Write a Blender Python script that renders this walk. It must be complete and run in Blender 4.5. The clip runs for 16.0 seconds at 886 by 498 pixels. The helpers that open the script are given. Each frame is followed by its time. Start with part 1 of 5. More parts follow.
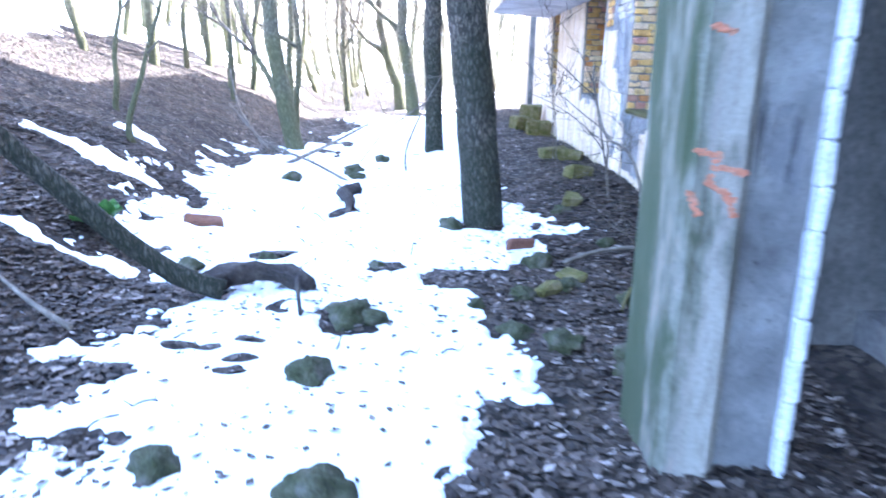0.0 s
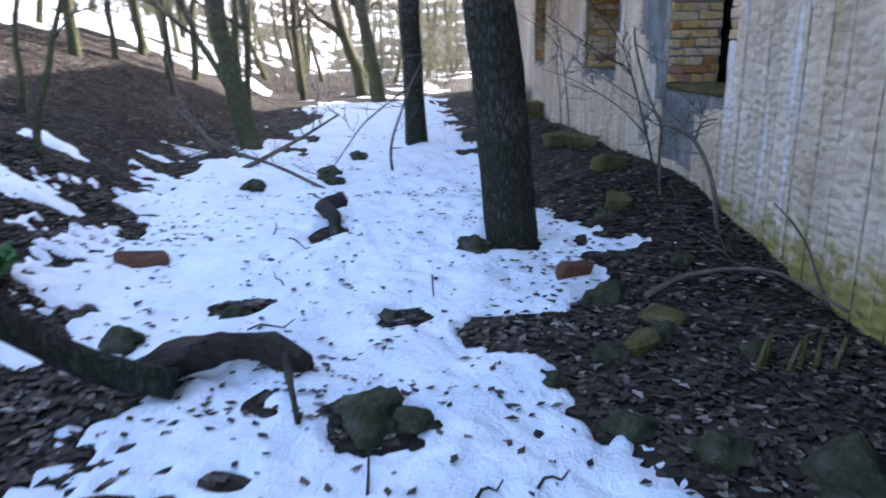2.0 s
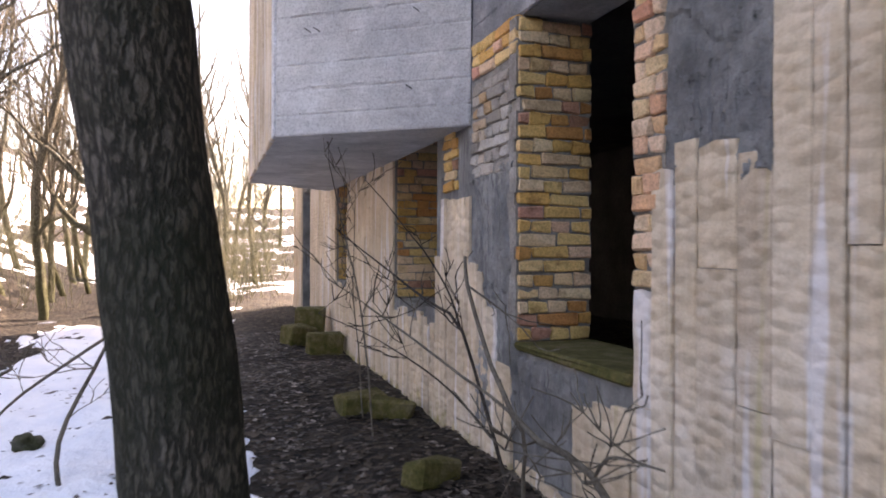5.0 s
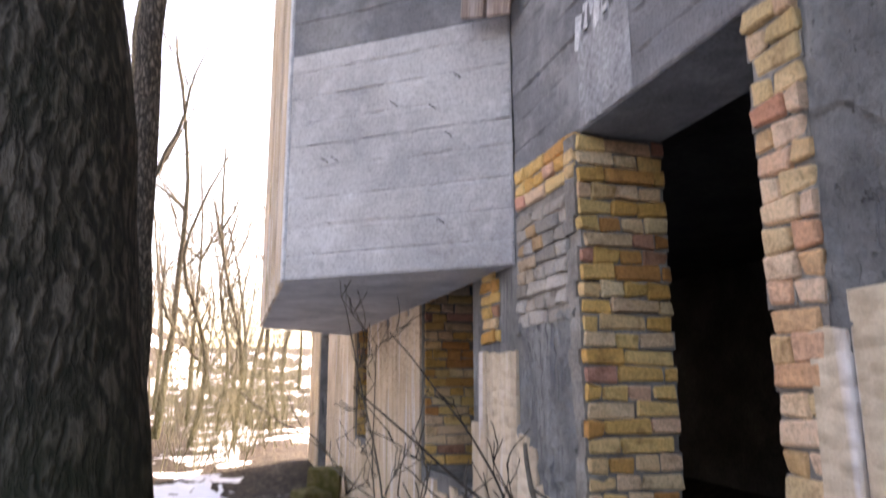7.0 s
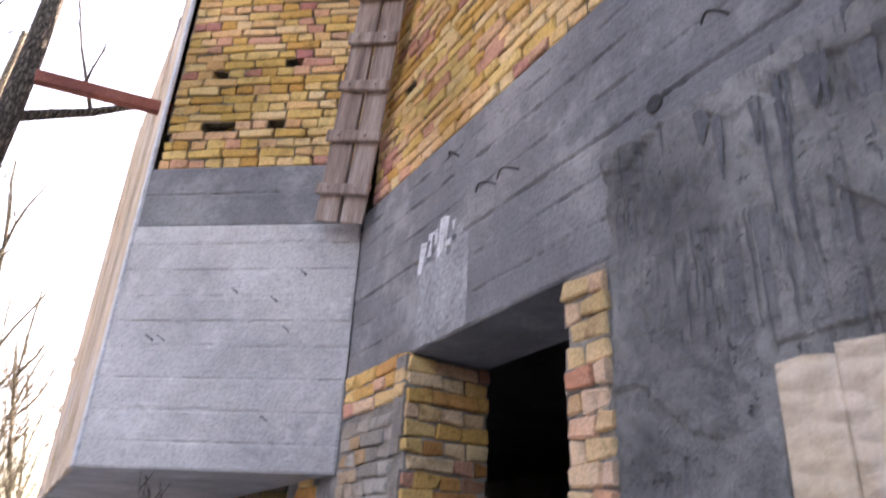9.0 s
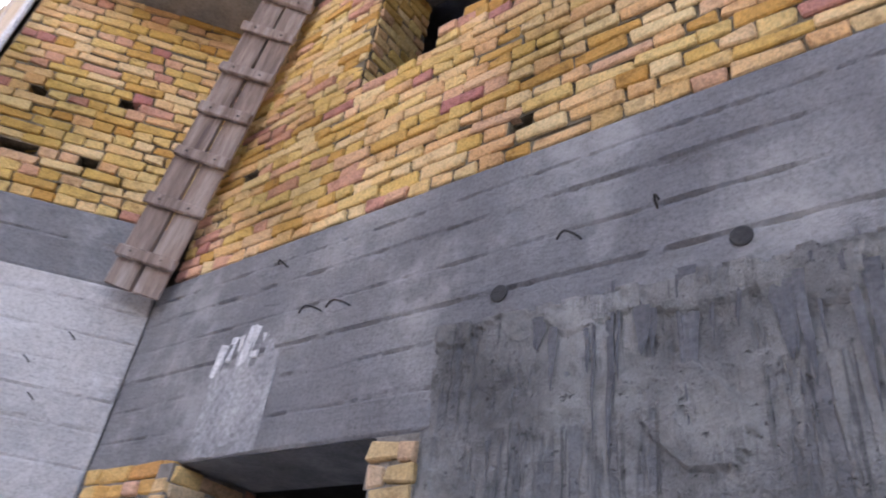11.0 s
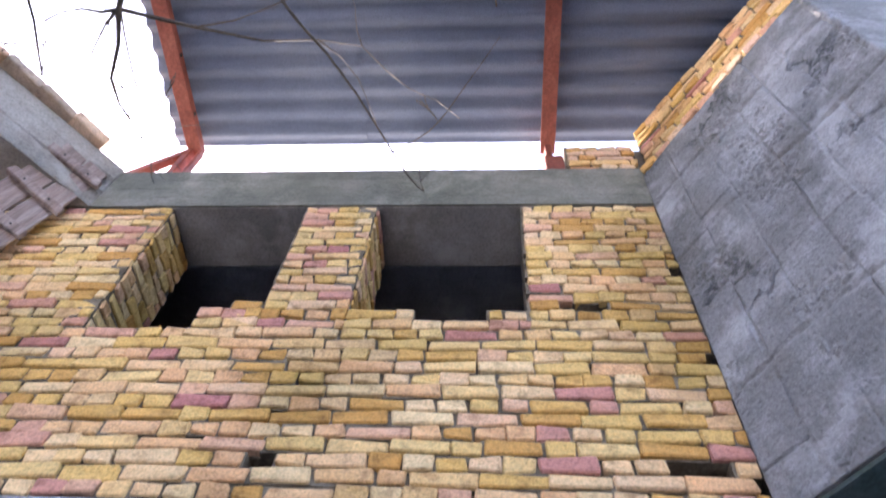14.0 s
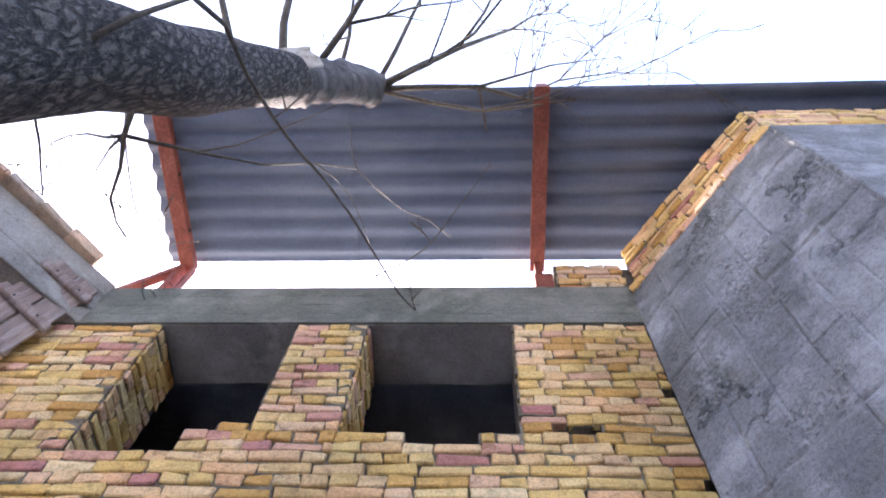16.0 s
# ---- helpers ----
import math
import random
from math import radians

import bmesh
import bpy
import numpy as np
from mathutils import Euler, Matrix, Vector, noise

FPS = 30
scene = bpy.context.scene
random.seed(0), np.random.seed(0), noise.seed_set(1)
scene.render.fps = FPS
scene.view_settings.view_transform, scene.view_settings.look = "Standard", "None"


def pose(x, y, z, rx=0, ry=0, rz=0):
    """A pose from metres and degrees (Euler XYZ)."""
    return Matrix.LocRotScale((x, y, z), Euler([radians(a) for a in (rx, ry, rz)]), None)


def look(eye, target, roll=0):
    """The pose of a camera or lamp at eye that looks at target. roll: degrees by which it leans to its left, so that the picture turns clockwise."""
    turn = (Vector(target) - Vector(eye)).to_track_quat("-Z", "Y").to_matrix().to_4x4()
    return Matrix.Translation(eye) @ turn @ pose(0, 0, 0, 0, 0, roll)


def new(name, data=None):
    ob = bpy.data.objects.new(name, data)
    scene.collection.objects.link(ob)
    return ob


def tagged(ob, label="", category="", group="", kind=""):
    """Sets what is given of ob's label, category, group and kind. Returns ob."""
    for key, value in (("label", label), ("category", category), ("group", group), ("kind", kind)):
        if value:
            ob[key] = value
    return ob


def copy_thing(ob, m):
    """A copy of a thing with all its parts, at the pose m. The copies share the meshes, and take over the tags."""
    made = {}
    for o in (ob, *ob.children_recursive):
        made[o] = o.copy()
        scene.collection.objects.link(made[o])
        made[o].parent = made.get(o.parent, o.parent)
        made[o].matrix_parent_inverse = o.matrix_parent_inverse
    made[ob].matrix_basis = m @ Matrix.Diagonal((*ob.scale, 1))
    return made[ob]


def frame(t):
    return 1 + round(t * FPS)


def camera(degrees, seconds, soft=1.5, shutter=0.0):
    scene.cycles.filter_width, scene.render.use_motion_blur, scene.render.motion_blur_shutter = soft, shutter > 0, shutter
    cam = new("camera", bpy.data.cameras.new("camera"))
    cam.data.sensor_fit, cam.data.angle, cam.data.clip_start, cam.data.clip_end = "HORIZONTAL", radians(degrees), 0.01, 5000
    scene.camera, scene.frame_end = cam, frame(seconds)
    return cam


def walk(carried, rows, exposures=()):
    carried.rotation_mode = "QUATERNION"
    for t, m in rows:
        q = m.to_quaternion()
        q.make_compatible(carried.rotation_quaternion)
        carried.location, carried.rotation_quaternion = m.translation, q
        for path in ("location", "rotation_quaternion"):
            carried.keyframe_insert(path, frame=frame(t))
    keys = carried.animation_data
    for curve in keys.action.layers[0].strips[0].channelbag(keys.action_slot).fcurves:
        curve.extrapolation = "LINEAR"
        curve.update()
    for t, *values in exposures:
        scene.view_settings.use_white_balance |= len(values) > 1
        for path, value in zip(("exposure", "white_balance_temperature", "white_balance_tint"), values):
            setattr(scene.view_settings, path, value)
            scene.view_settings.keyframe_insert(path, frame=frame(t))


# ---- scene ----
cam = camera(64.1, 16.0, soft=1.8, shutter=0.5)
PATH = [
    (0, (-0.017, 1.303, 1.073), (-0.019, 3.237, 0.564), 1.2),
    (0.5, (-0.171, 1.846, 1.032), (-0.3, 3.785, 0.559), -0.8),
    (1, (-0.243, 2.112, 1.009), (-0.493, 4.051, 0.586), -0.4),
    (1.5, (-0.444, 2.639, 0.978), (-0.49, 4.56, 0.423), 0.8),
    (2, (-0.483, 2.924, 0.992), (-0.36, 4.842, 0.436), -1.1),
    (2.5, (-0.35, 3.479, 0.941), (-0.1, 5.393, 0.417), -3.3),
    (3, (-0.201, 3.927, 0.924), (0.145, 5.853, 0.514), -1.2),
    (3.5, (-0.049, 4.389, 0.941), (0.499, 6.301, 0.736), -0.5),
    (4, (0.16, 4.848, 0.967), (0.786, 6.743, 0.846), -0.6),
    (4.2, (0.204, 5.013, 1.011), (0.82, 6.914, 0.942), 0.5),
    (6.3, (0.538, 6.362, 1.231), (1.16, 8.261, 1.297), -0.2),
    (6.5, (0.552, 6.405, 1.247), (1.139, 8.312, 1.379), -0.4),
    (7, (0.511, 6.474, 1.301), (1.061, 8.359, 1.681), -0.2),
    (7.5, (0.492, 6.475, 1.368), (1.195, 8.263, 1.924), 1.0),
    (8, (0.476, 6.43, 1.411), (1.193, 8.171, 2.083), 2.8),
    (8.5, (0.476, 6.402, 1.446), (1.281, 8.07, 2.2), 2.5),
    (9, (0.491, 6.381, 1.485), (1.379, 7.961, 2.329), 3.0),
    (9.2, (0.486, 6.377, 1.492), (1.395, 7.903, 2.411), 3.9),
    (11.3, (0.18, 6.508, 1.691), (1.525, 7.493, 2.796), 7.8),
    (11.5, (0.131, 6.567, 1.696), (1.547, 7.445, 2.803), 6.7),
    (12, (0.094, 6.717, 1.747), (1.677, 7.191, 2.874), 4.8),
    (12.5, (0.008, 6.764, 1.871), (1.501, 7.096, 3.16), 6.2),
    (13, (-0.019, 6.772, 1.891), (1.292, 6.953, 3.39), 5.7),
    (13.5, (-0.062, 6.771, 1.91), (1.134, 6.926, 3.505), 5.5),
    (14, (-0.099, 6.786, 1.919), (0.964, 6.924, 3.607), 6.2),
    (14.5, (-0.134, 6.776, 1.928), (0.829, 6.902, 3.677), 6.4),
    (15, (-0.147, 6.785, 1.927), (0.729, 6.897, 3.721), 6.5),
    (15.5, (-0.149, 6.793, 1.925), (0.686, 6.903, 3.739), 6.5),
    (16, (-0.145, 6.798, 1.923), (0.642, 6.904, 3.758), 6.7),
]
walk(cam, [(t, look(eye, target, roll)) for t, eye, target, roll in PATH],
     exposures=[(0.0, 4.85, 5400, 18), (0.4, 3.85, 5500, 19), (1.0, 3.05, 5700, 17), (2.0, 2.75, 6000, 15), (4.0, 2.8, 7700, 27), (7.0, 3.1, 8500, 26), (9.2, 3.15, 8200, 27), (11.5, 3.2, 7900, 26), (13.0, 3.55, 6950, 25), (16.0, 3.3, 6400, 24)])

# ---- light ----
SUN = Vector((0.80, 0.55, 0.62)).normalized()
world = bpy.data.worlds.new("sky")
scene.world = world
world.use_nodes = True
wn = world.node_tree
sky = wn.nodes.new("ShaderNodeTexSky")
sky.sky_type, sky.sun_disc = "NISHITA", False
sky.sun_elevation = math.asin(SUN.z)
sky.sun_rotation = math.atan2(SUN.x, SUN.y)
sky.air_density, sky.dust_density = 1.0, 2.5
wn.links.new(sky.outputs[0], wn.nodes["Background"].inputs[0])
wn.nodes["Background"].inputs[1].default_value = 0.13
sun = new("sun", bpy.data.lights.new("sun", "SUN"))
sun.data.energy, sun.data.angle, sun.data.color = 3.6, radians(0.6), (1.0, 0.95, 0.88)
sun.matrix_world = look(SUN * 40, (0, 0, 0))


# ---- materials ----
def node(t, kind, **inputs):
    n = t.nodes.new(kind)
    for k, v in inputs.items():
        n.inputs[k.replace("_", " ")].default_value = v
    return n


def ramp(t, source, stops):
    r = t.nodes.new("ShaderNodeValToRGB")
    while len(r.color_ramp.elements) < len(stops):
        r.color_ramp.elements.new(0.5)
    for e, (p, c) in zip(r.color_ramp.elements, stops):
        e.position, e.color = p, (*c, 1)
    t.links.new(source, r.inputs[0])
    return r.outputs[0]


def mixed(t, a, b, fac, mode="MIX"):
    m = t.nodes.new("ShaderNodeMix")
    m.data_type, m.blend_type = "RGBA", mode
    for sock, v in ((m.inputs[0], fac), (m.inputs[6], a), (m.inputs[7], b)):
        if isinstance(v, (int, float)):
            sock.default_value = v
        elif isinstance(v, tuple):
            sock.default_value = (*v, 1)
        else:
            t.links.new(v, sock)
    return m.outputs[2]


def noise_tex(t, coord, scale, detail=6, rough=0.6, stretch=(1, 1, 1), out=0):
    mp = t.nodes.new("ShaderNodeMapping")
    mp.inputs["Scale"].default_value = stretch
    t.links.new(coord, mp.inputs[0])
    n = node(t, "ShaderNodeTexNoise", Scale=scale, Detail=detail, Roughness=rough)
    t.links.new(mp.outputs[0], n.inputs["Vector"])
    return n.outputs[out]


def step(t, source, lo, hi):
    m = t.nodes.new("ShaderNodeMapRange")
    m.interpolation_type = "SMOOTHSTEP"
    m.inputs[1].default_value, m.inputs[2].default_value = lo, hi
    t.links.new(source, m.inputs[0])
    return m.outputs[0]


def math_node(t, op, a, b=0.0):
    m = t.nodes.new("ShaderNodeMath")
    m.operation = op
    for sock, v in ((m.inputs[0], a), (m.inputs[1], b)):
        if isinstance(v, (int, float)):
            sock.default_value = v
        else:
            t.links.new(v, sock)
    return m.outputs[0]


def start(name, rough=0.9):
    m = bpy.data.materials.new(name)
    m.use_nodes = True
    t = m.node_tree
    b = t.nodes["Principled BSDF"]
    b.inputs["Roughness"].default_value = rough
    b.inputs["Specular IOR Level"].default_value = 0.3
    co = t.nodes.new("ShaderNodeTexCoord")
    return m, t, b, co.outputs["Object"]


def finish(t, b, colour, height, strength=0.5, dist=0.02):
    t.links.new(colour, b.inputs["Base Color"])
    bp = node(t, "ShaderNodeBump", Strength=strength, Distance=dist)
    t.links.new(height, bp.inputs["Height"])
    t.links.new(bp.outputs[0], b.inputs["Normal"])


def plain(name, dark, mid, light, scale=3.0, fine=40.0, rough=0.9, strength=0.5, dist=0.01, stretch=(1, 1, 1), metal=0.0):
    m, t, b, co = start(name, rough)
    b.inputs["Metallic"].default_value = metal
    a = noise_tex(t, co, scale, 5, 0.6, stretch)
    f = noise_tex(t, co, fine, 5, 0.65, stretch)
    col = ramp(t, a, [(0.3, dark), (0.5, mid), (0.72, light)])
    col = mixed(t, col, ramp(t, f, [(0.3, (0.45, 0.45, 0.45)), (0.65, (1.15, 1.15, 1.15))]), 0.7, "MULTIPLY")
    finish(t, b, col, math_node(t, "ADD", math_node(t, "MULTIPLY", a, 0.6), f), strength, dist)
    return m


def brick_material(name, stops):
    m, t, b, co = start(name, 0.92)
    info = t.nodes.new("ShaderNodeObjectInfo")
    geo = t.nodes.new("ShaderNodeNewGeometry")
    pos = geo.outputs["Position"]
    rnd = t.nodes.new("ShaderNodeTexWhiteNoise")
    rnd.noise_dimensions = "1D"
    t.links.new(math_node(t, "ADD", math_node(t, "MULTIPLY", info.outputs["Random"], 91.7), math_node(t, "MULTIPLY", geo.outputs["Random Per Island"], 37.1)), rnd.inputs["W"])
    base = ramp(t, rnd.outputs["Value"], stops)
    blotch = noise_tex(t, pos, 11, 5, 0.65)
    fine = noise_tex(t, pos, 75, 5, 0.75)
    big = noise_tex(t, pos, 1.3, 3, 0.5)
    col = mixed(t, base, ramp(t, blotch, [(0.28, (0.42, 0.34, 0.28)), (0.46, (1, 1, 1)), (0.75, (1.2, 1.15, 1.05))]), 0.75, "MULTIPLY")
    col = mixed(t, col, ramp(t, big, [(0.36, (0.55, 0.54, 0.40)), (0.5, (0.95, 0.93, 0.88)), (0.6, (1.06, 1.06, 1.06))]), 0.75, "MULTIPLY")
    col = mixed(t, col, ramp(t, fine, [(0.32, (0.42, 0.40, 0.36)), (0.56, (1.08, 1.08, 1.08))]), 0.65, "MULTIPLY")
    finish(t, b, col, math_node(t, "ADD", blotch, math_node(t, "MULTIPLY", fine, 0.5)), 0.8, 0.02)
    return m


def concrete_material(name, dark, mid, light, board=0.17, lumps=0.0, joints=1.0):
    m, t, b, co = start(name, 0.88)
    sep = t.nodes.new("ShaderNodeSeparateXYZ")
    t.links.new(co, sep.inputs[0])
    wob = noise_tex(t, co, 2.0, 3, 0.5, (1, 1, 0.3))
    z = math_node(t, "ADD", math_node(t, "MULTIPLY", sep.outputs[2], 1 / board), math_node(t, "MULTIPLY", wob, 0.25))
    fr = math_node(t, "FRACT", z)
    line = step(t, math_node(t, "ABSOLUTE", math_node(t, "SUBTRACT", fr, 0.5)), 0.44, 0.5)
    broken = step(t, noise_tex(t, co, 4.0, 5, 0.75), 0.42, 0.62)
    line = math_node(t, "MULTIPLY", math_node(t, "MULTIPLY", line, broken), joints)
    plank = t.nodes.new("ShaderNodeTexWhiteNoise")
    plank.noise_dimensions = "1D"
    t.links.new(math_node(t, "FLOOR", z), plank.inputs["W"])
    a = noise_tex(t, co, 1.6, 6, 0.62)
    grain = noise_tex(t, co, 12, 6, 0.72, (1, 0.6, 1.5))
    fine = noise_tex(t, co, 160, 3, 0.6)
    col = ramp(t, a, [(0.3, dark), (0.52, mid), (0.72, light)])
    col = mixed(t, col, ramp(t, plank.outputs["Value"], [(0, (0.94, 0.94, 0.945)), (1, (1.05, 1.05, 1.05))]), 1.0, "MULTIPLY")
    col = mixed(t, col, ramp(t, grain, [(0.3, (0.75, 0.75, 0.75)), (0.65, (1.1, 1.1, 1.1))]), 0.5, "MULTIPLY")
    col = mixed(t, col, (0.07, 0.065, 0.055), math_node(t, "MULTIPLY", line, 0.42))
    pit = step(t, noise_tex(t, co, 42, 3, 0.6), 0.66, 0.74)
    col = mixed(t, col, (0.06, 0.06, 0.06), math_node(t, "MULTIPLY", pit, 0.55))
    stain = step(t, noise_tex(t, co, 1.1, 5, 0.7), 0.62, 0.8)
    col = mixed(t, col, (0.09, 0.10, 0.06), math_node(t, "MULTIPLY", stain, 0.35))
    hgt = math_node(t, "SUBTRACT", math_node(t, "ADD", math_node(t, "MULTIPLY", grain, 0.5), math_node(t, "ADD", math_node(t, "MULTIPLY", plank.outputs["Value"], 0.35), math_node(t, "MULTIPLY", fine, 0.12))), line)
    if lumps:
        speck = noise_tex(t, co, 60, 5, 0.75)
        col = mixed(t, col, ramp(t, speck, [(0.34, (0.5, 0.5, 0.48)), (0.55, (1.07, 1.07, 1.07))]), 0.6, "MULTIPLY")
        lump = noise_tex(t, co, 5.5, 8, 0.72)
        pale = step(t, noise_tex(t, co, 2.3, 6, 0.7), 0.5, 0.68)
        col = mixed(t, col, tuple(min(1.0, c * 1.25) for c in light), math_node(t, "MULTIPLY", pale, 0.5))
        crack = node(t, "ShaderNodeTexVoronoi", Scale=1.1)
        crack.feature = "DISTANCE_TO_EDGE"
        warp = mixed(t, co, noise_tex(t, co, 2.2, 8, 0.8, out=1), 0.45)
        t.links.new(warp, crack.inputs["Vector"])
        cr = math_node(t, "MULTIPLY", 1.0 if lumps > 1 else 0.0, math_node(t, "MULTIPLY", step(t, crack.outputs["Distance"], 0.012, 0.0), step(t, noise_tex(t, co, 1.9, 3, 0.6), 0.5, 0.62)))
        col = mixed(t, col, (0.05, 0.05, 0.05), math_node(t, "MULTIPLY", cr, 0.6))
        hgt = math_node(t, "SUBTRACT", math_node(t, "ADD", hgt, math_node(t, "MULTIPLY", lump, lumps)), cr)
    finish(t, b, col, hgt, 0.6 + 0.3 * (lumps > 0), 0.012 + 0.018 * (lumps > 0))
    return m


def plaster_material():
    m, t, b, co = start("cream_roughcast", 0.95)
    sep = t.nodes.new("ShaderNodeSeparateXYZ")
    geo = t.nodes.new("ShaderNodeNewGeometry")
    t.links.new(geo.outputs["Position"], sep.inputs[0])
    pos = geo.outputs["Position"]
    info = t.nodes.new("ShaderNodeObjectInfo")
    a = noise_tex(t, pos, 1.7, 5, 0.6)
    lump = noise_tex(t, pos, 11, 4, 0.6, (1, 0.8, 1.3))
    fine = noise_tex(t, pos, 90, 4, 0.7)
    streak = noise_tex(t, pos, 6, 4, 0.6, (1, 3, 0.25))
    col = ramp(t, a, [(0.3, (0.49, 0.385, 0.275)), (0.52, (0.61, 0.49, 0.36)), (0.75, (0.69, 0.59, 0.48))])
    col = mixed(t, col, ramp(t, info.outputs["Random"], [(0, (0.86, 0.84, 0.84)), (0.5, (1, 1, 1)), (1, (1.08, 1.06, 1.04))]), 1.0, "MULTIPLY")
    col = mixed(t, col, ramp(t, streak, [(0.3, (0.8, 0.75, 0.66)), (0.6, (1.03, 1.03, 1.03))]), 0.55, "MULTIPLY")
    col = mixed(t, col, ramp(t, fine, [(0.3, (0.75, 0.75, 0.75)), (0.6, (1.05, 1.05, 1.05))]), 0.5, "MULTIPLY")
    run = step(t, noise_tex(t, pos, 3.0, 3, 0.5, (1, 2.4, 0.10)), 0.62, 0.72)
    col = mixed(t, col, (0.40, 0.33, 0.12), math_node(t, "MULTIPLY", run, 0.5))
    wash = step(t, noise_tex(t, pos, 2.0, 3, 0.5, (1, 3.5, 0.25)), 0.58, 0.66)
    col = mixed(t, col, (0.72, 0.70, 0.72), math_node(t, "MULTIPLY", wash, 0.55))
    chisel = node(t, "ShaderNodeTexVoronoi", Scale=13.0)
    chisel.feature = "SMOOTH_F1"
    chisel.inputs["Smoothness"].default_value = 0.35
    cm = t.nodes.new("ShaderNodeMapping")
    cm.inputs["Scale"].default_value = (1, 0.85, 1.5)
    t.links.new(pos, cm.inputs[0])
    t.links.new(cm.outputs[0], chisel.inputs["Vector"])
    lump = math_node(t, "ADD", math_node(t, "MULTIPLY", lump, 0.7), math_node(t, "MULTIPLY", chisel.outputs["Distance"], -1.5))
    moss = math_node(t, "MULTIPLY", step(t, math_node(t, "ADD", sep.outputs[2], math_node(t, "MULTIPLY", noise_tex(t, pos, 7, 4, 0.6), -0.9)), -0.52, -0.80), 1.0)
    col = mixed(t, col, (0.24, 0.20, 0.025), math_node(t, "MULTIPLY", moss, 0.85))
    finish(t, b, col, math_node(t, "ADD", lump, math_node(t, "MULTIPLY", fine, 0.2)), 0.6, 0.028)
    return m


def bark_material(name, dark, light, moss, size=36.0):
    m, t, b, co = start(name, 0.9)
    warp = mixed(t, co, noise_tex(t, co, 9, 4, 0.7, (1, 1, 0.5), out=1), 0.10)
    mp = t.nodes.new("ShaderNodeMapping")
    mp.inputs["Scale"].default_value = (1, 1, 0.28)
    t.links.new(warp, mp.inputs[0])
    cell = node(t, "ShaderNodeTexVoronoi", Scale=size)
    cell.feature = "DISTANCE_TO_EDGE"
    t.links.new(mp.outputs[0], cell.inputs["Vector"])
    plate = step(t, cell.outputs["Distance"], 0.02, 0.30)
    rid = noise_tex(t, co, 55, 5, 0.7, (1, 1, 0.3))
    fine = noise_tex(t, co, 110, 4, 0.7, (1, 1, 0.5))
    big = noise_tex(t, co, 1.5, 4, 0.6)
    sep = t.nodes.new("ShaderNodeSeparateXYZ")
    t.links.new(co, sep.inputs[0])
    hgt = math_node(t, "ADD", math_node(t, "MULTIPLY", plate, 0.32), math_node(t, "MULTIPLY", rid, 1.05))
    col = ramp(t, hgt, [(0.30, tuple(c * 0.22 for c in dark)), (0.55, dark), (0.85, light), (1.0, tuple(min(1.0, c * 1.5) for c in light))])
    col = mixed(t, col, ramp(t, fine, [(0.3, (0.6, 0.6, 0.6)), (0.6, (1.15, 1.15, 1.15))]), 0.6, "MULTIPLY")
    low = step(t, math_node(t, "SUBTRACT", math_node(t, "MULTIPLY", big, 1.6), math_node(t, "MULTIPLY", sep.outputs[2], 0.25)), 0.0, 0.65)
    col = mixed(t, col, moss, math_node(t, "MULTIPLY", low, 0.72))
    finish(t, b, col, math_node(t, "ADD", hgt, math_node(t, "MULTIPLY", fine, 0.15)), 1.0, 0.035)
    return m


M_YELLOW = brick_material("yellow_brick", [(0.0, (0.54, 0.28, 0.075)), (0.18, (0.65, 0.42, 0.135)), (0.38, (0.71, 0.50, 0.21)), (0.56, (0.69, 0.40, 0.20)), (0.76, (0.74, 0.55, 0.29)), (0.92, (0.64, 0.35, 0.23)), (1.0, (0.45, 0.18, 0.16))])
M_ORANGE = brick_material("orange_brick", [(0.0, (0.50, 0.22, 0.08)), (0.22, (0.64, 0.37, 0.12)), (0.45, (0.70, 0.47, 0.20)), (0.65, (0.66, 0.45, 0.30)), (0.82, (0.72, 0.55, 0.34)), (0.93, (0.60, 0.30, 0.22)), (1.0, (0.24, 0.13, 0.08))])

